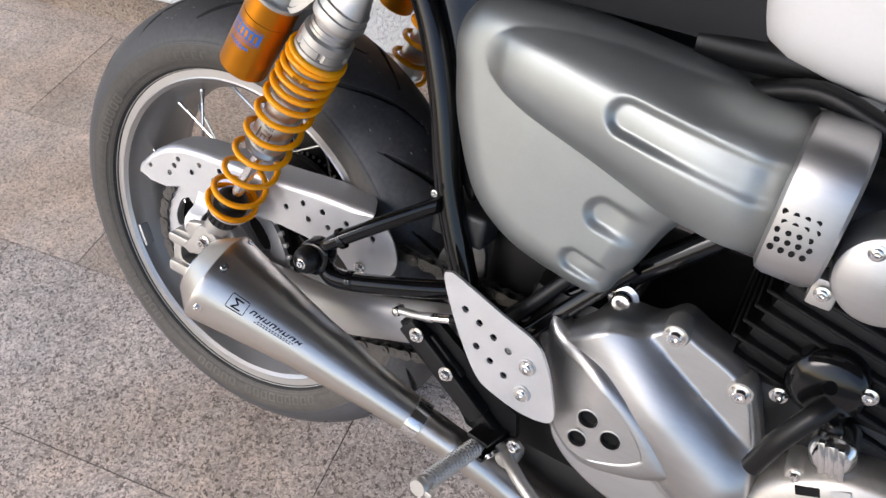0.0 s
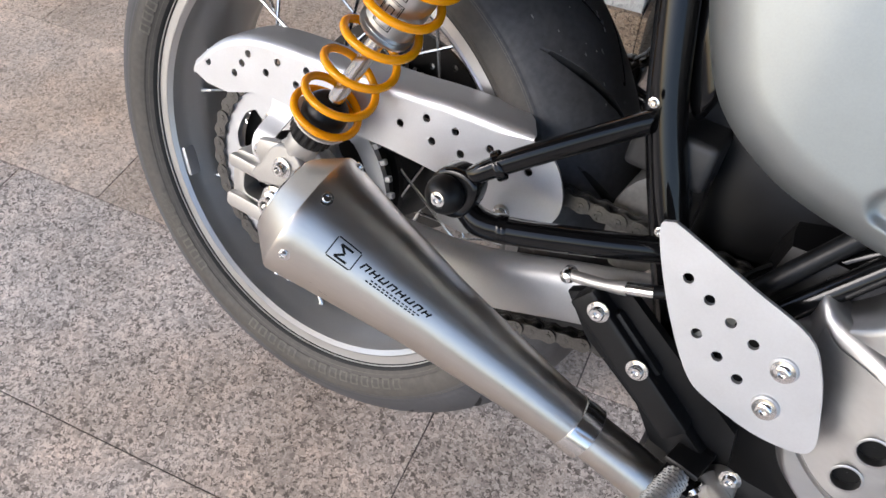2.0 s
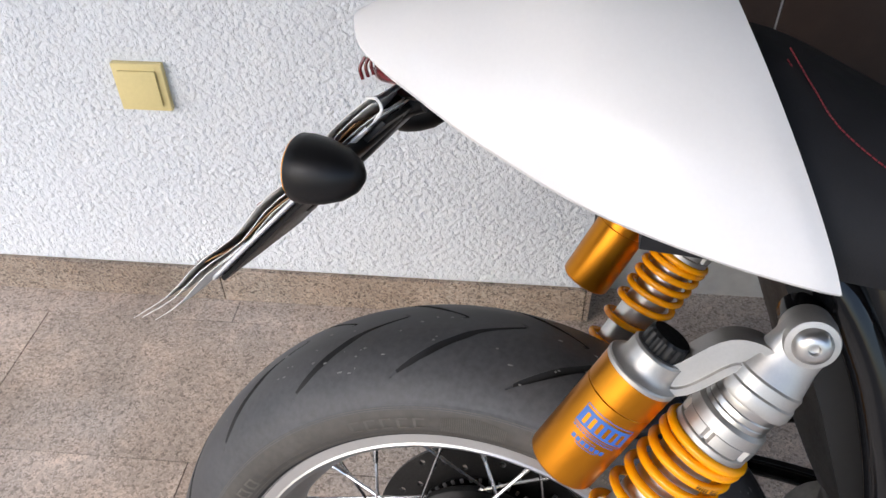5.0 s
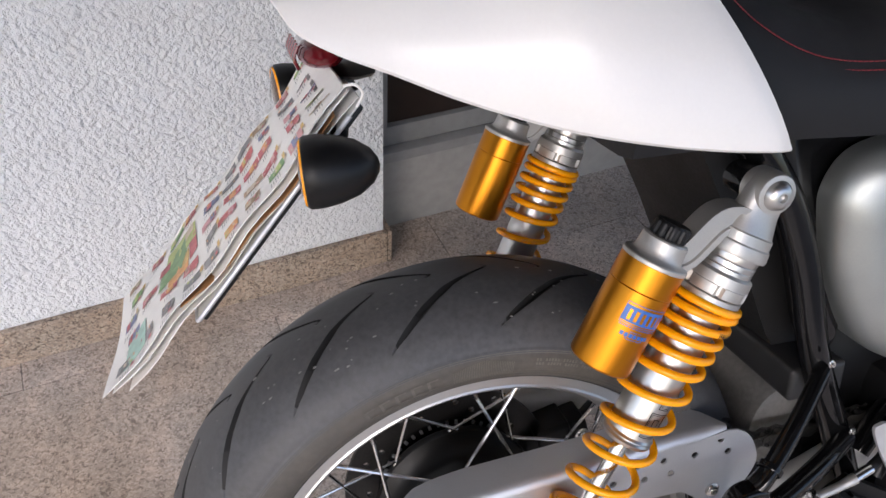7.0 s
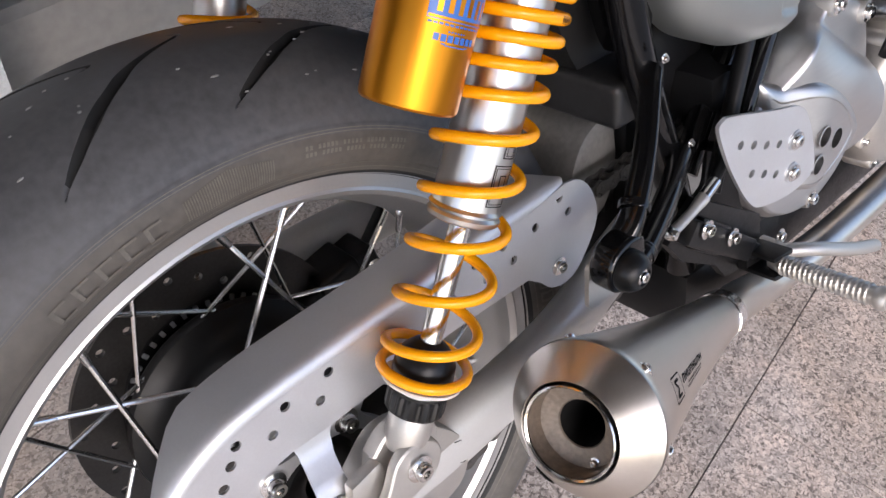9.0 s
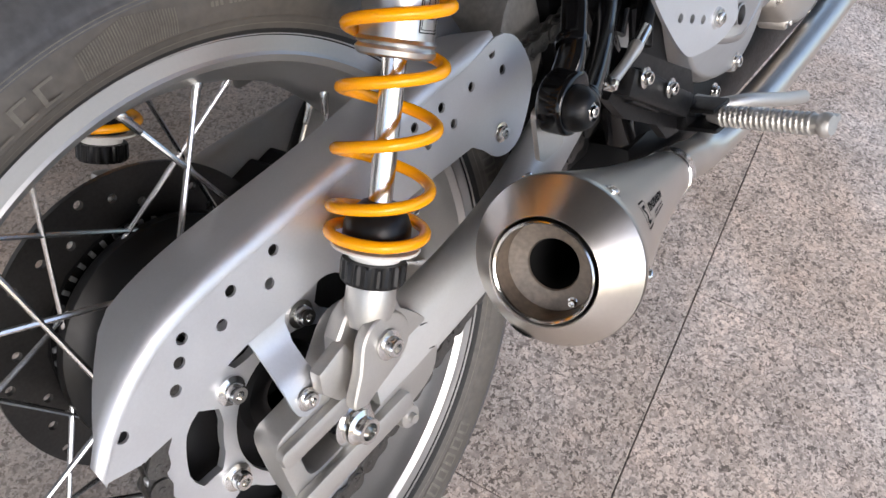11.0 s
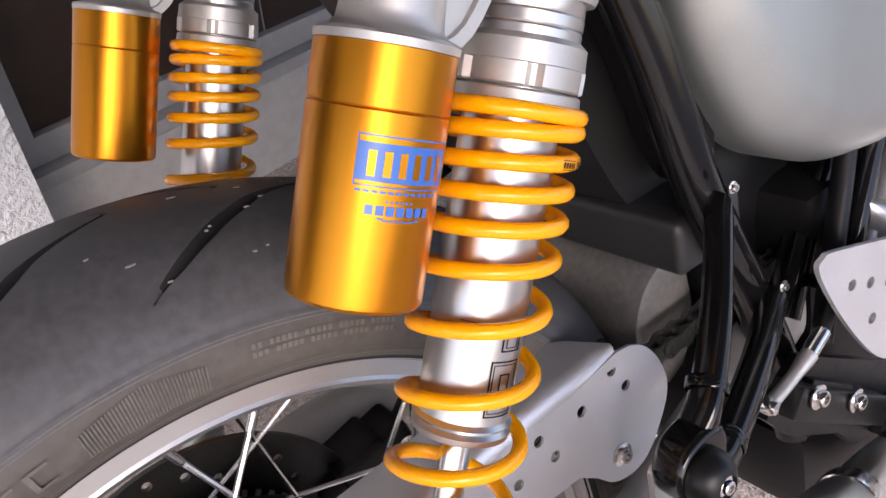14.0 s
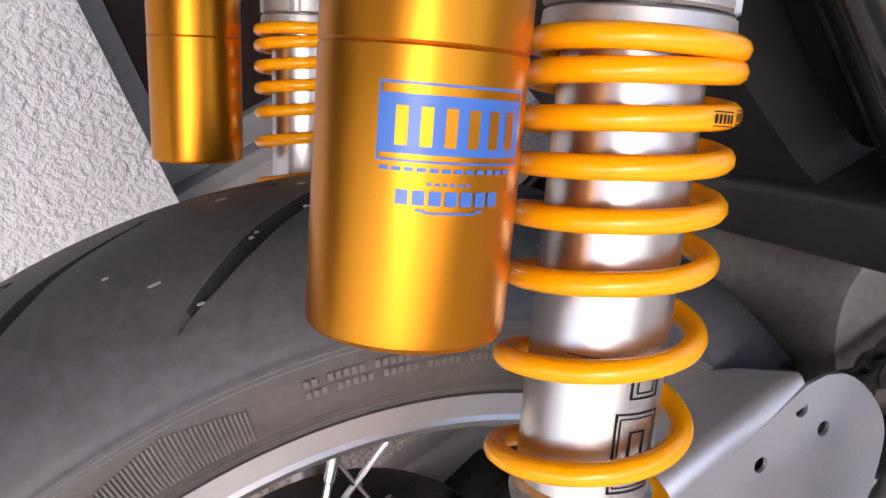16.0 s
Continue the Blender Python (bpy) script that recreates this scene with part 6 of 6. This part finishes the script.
def indicator(s):
    c = Vector((-0.140, -0.122, 0.466))
    prof = [(0.0235, 0.0), (0.0250, 0.002), (0.0252, 0.010), (0.0235, 0.022), (0.0190, 0.036), (0.0120, 0.046), (0.0050, 0.0505), (0.0001, 0.0515)]
    ax = axis_frame(c, c + Vector((0.99, -0.10, 0.03)))
    vf = moved(lathe(prof, 36), ax)
    ob = bpart("indicator", vf if s > 0 else mirrored(vf), MATT, "matt black bullet indicator with amber lens", angle=50)
    vf = moved(lathe([(0.0001, -0.004), (0.012, -0.0035), (0.020, -0.001), (0.0225, 0.001)], 36), ax)
    part("lens", vf if s > 0 else mirrored(vf), SMOKED, ob)
    vf = moved(lathe([(0.0205, -0.0012), (0.0222, -0.0016), (0.0234, -0.0004), (0.0236, 0.0006)], 36), ax)
    part("lens_ring", vf if s > 0 else mirrored(vf), AMBER, ob)
    vf = tube(smooth_path([c + Vector((0.026, 0.020, 0.006)), (-0.108, -0.075, 0.478), (-0.098, -0.030, 0.492)], 5), 0.0065, 12)
    part("stalk", vf if s > 0 else mirrored(vf), MATT, ob)


indicator(1)
indicator(-1)
bpart("plate_bracket", tube(smooth_path([(-0.085, 0, 0.50), (-0.105, 0, 0.49), (-0.135, 0, 0.455), (-0.19, 0, 0.395)], 4), 0.011, 12), MATT, "black plate bracket")

# ---- walls ----
wall = solid("wall_1", moved(box(-4, WALL_END, WALL_V, WALL_V + 0.25, 0, 2.8), GRID), PLASTER, "white rough-plastered wall", "wall", "structure", smooth=False)
skirting = thing("baseboard", GRID, "brown speckled granite skirting along the wall", "baseboard", "", "structure")
cuts = [WALL_END + 0.004, -0.52, -1.13, -1.74, -2.35, -2.96, -3.57]
for a, b in zip(cuts[1:], cuts):
    part("skirting_piece", box(a + 0.0008, b - 0.0008, WALL_V - 0.012, WALL_V - 0.0005, 0.0005, 0.081, 0.001, 1), GRANITE_WARM, skirting, smooth=False)
part("skirting_piece", box(WALL_END + 0.0045, WALL_END + 0.014, WALL_V - 0.012, 0.842, 0.0005, 0.081, 0.001, 1), GRANITE_WARM, skirting, smooth=False)
GREYPAINT = material("grey_door_paint", (0.29, 0.29, 0.285), 0.5, 0, 0.15, 60, 0.0002, 0.1)
PALEGREY = material("pale_grey_stone", (0.37, 0.36, 0.345), 0.6, 0, 0.2, 40, 0.0004, 0.1)
BROWN = material("dark_brown_door", (0.030, 0.018, 0.013), 0.35, 0, 0.4, 30, 0.0003, 0.1)
door = thing("door_1", GRID @ pose(0, 0.842, 0), "dark brown door on a grey plinth, with grey frame", "door", "", "structure")
part("plinth", box(WALL_END + 0.0145, 2.6, 0, 0.05, 0, 0.175, 0.003), PALEGREY, door, "pale grey plinth")
part("threshold", box(WALL_END + 0.0145, 2.6, -0.012, 0.05, 0.176, 0.20, 0.004), GREYPAINT, door)
part("bottom_rail", box(WALL_END + 0.0145, 2.6, 0.010, 0.05, 0.201, 0.245, 0.004), GREYPAINT, door)
part("frame_post", box(WALL_END + 0.002, WALL_END + 0.044, 0.004, 0.06, 0.246, 2.4, 0.003), GREYPAINT, door, "grey door frame")
for i in range(12):
    part("seam", box(WALL_END + 0.2445 + i * 0.2, WALL_END + 0.2475 + i * 0.2, 0.022, 0.03, 0.247, 2.4), GREYPAINT, door)
    part("board", box(WALL_END + 0.048 + i * 0.2, WALL_END + 0.244 + i * 0.2, 0.02, 0.05, 0.247, 2.4, 0.002), BROWN, door)
sw = thing("light_switch", GRID @ pose(-0.566, WALL_V, 0.475), "ivory square light switch on the plaster wall", "switch")
part("frame", box(-0.042, 0.042, -0.012, -0.0005, -0.042, 0.042, 0.003), IVORY, sw)
part("rocker", box(-0.031, 0.031, -0.017, -0.0125, -0.031, 0.031, 0.002), IVORY, sw)

# Unseen roof, inferred from dark upper faces; it blocks sky light from above.
CEIL = material("ceiling_paint", (0.11, 0.106, 0.102), 0.9, 0, 0.1, 20)
solid("ceiling", moved(box(-3.5, 4.5, -2.1, 4.0, 2.55, 2.75), GRID), CEIL, "plain grey underside of an unseen roof that holds off the sky", "ceiling", "structure", smooth=False)
solid("wall_2", moved(box(-3.5, 4.5, 0.90, 1.15, 0, 2.55), GRID), PLASTER, "plain wall closing the back of the forecourt", "wall", "structure", smooth=False)

# ---- paving, piece by piece ----
pavement = thing("pavement", GRID, "grey speckled granite floor tiles with dark joints", "floor", "", "structure")
ROW = 0.314
tile_mesh = {}
for r in range(-7, 4):
    n0 = -0.2555 + ROW * r
    length, start = {0: (0.775, 0.155), -1: (0.917, 0.549), 1: (0.775, -0.468)}.get(r, (0.80, 0.37 * r % 0.8))
    for c in range(-7, 7):
        a0 = start + c * length
        if a0 > 4.0 or a0 < -4.2:
            continue
        # Rows near the wall: the shaded floor's browner, softer look put into the stone.
        stone = GRANITE_SHADED if r >= 1 else GRANITE
        if (length, r >= 1) not in tile_mesh:
            tile_mesh[length, r >= 1] = mesh_of("tile", *box(0.0008, length - 0.0008, 0.0008, ROW - 0.0008, -0.02, 0, 0.0006, 1), stone)
        ob = new("tile", tile_mesh[length, r >= 1])
        ob.parent = pavement
        ob.matrix_basis = pose(a0, n0, 0)
# Unseen yard, added and toned for what the metal parts reflect.
ASPHALT = material("asphalt", (0.11, 0.11, 0.11), 0.85, 0, 0.3, 90, 0.002)
solid("road", moved(box(-9, 9, -14, -0.2555 - 7 * ROW - 0.004, -0.02, -0.0006), GRID), ASPHALT, "unseen grey asphalt yard added in the open before the roofed bay", "road", "structure", smooth=False)
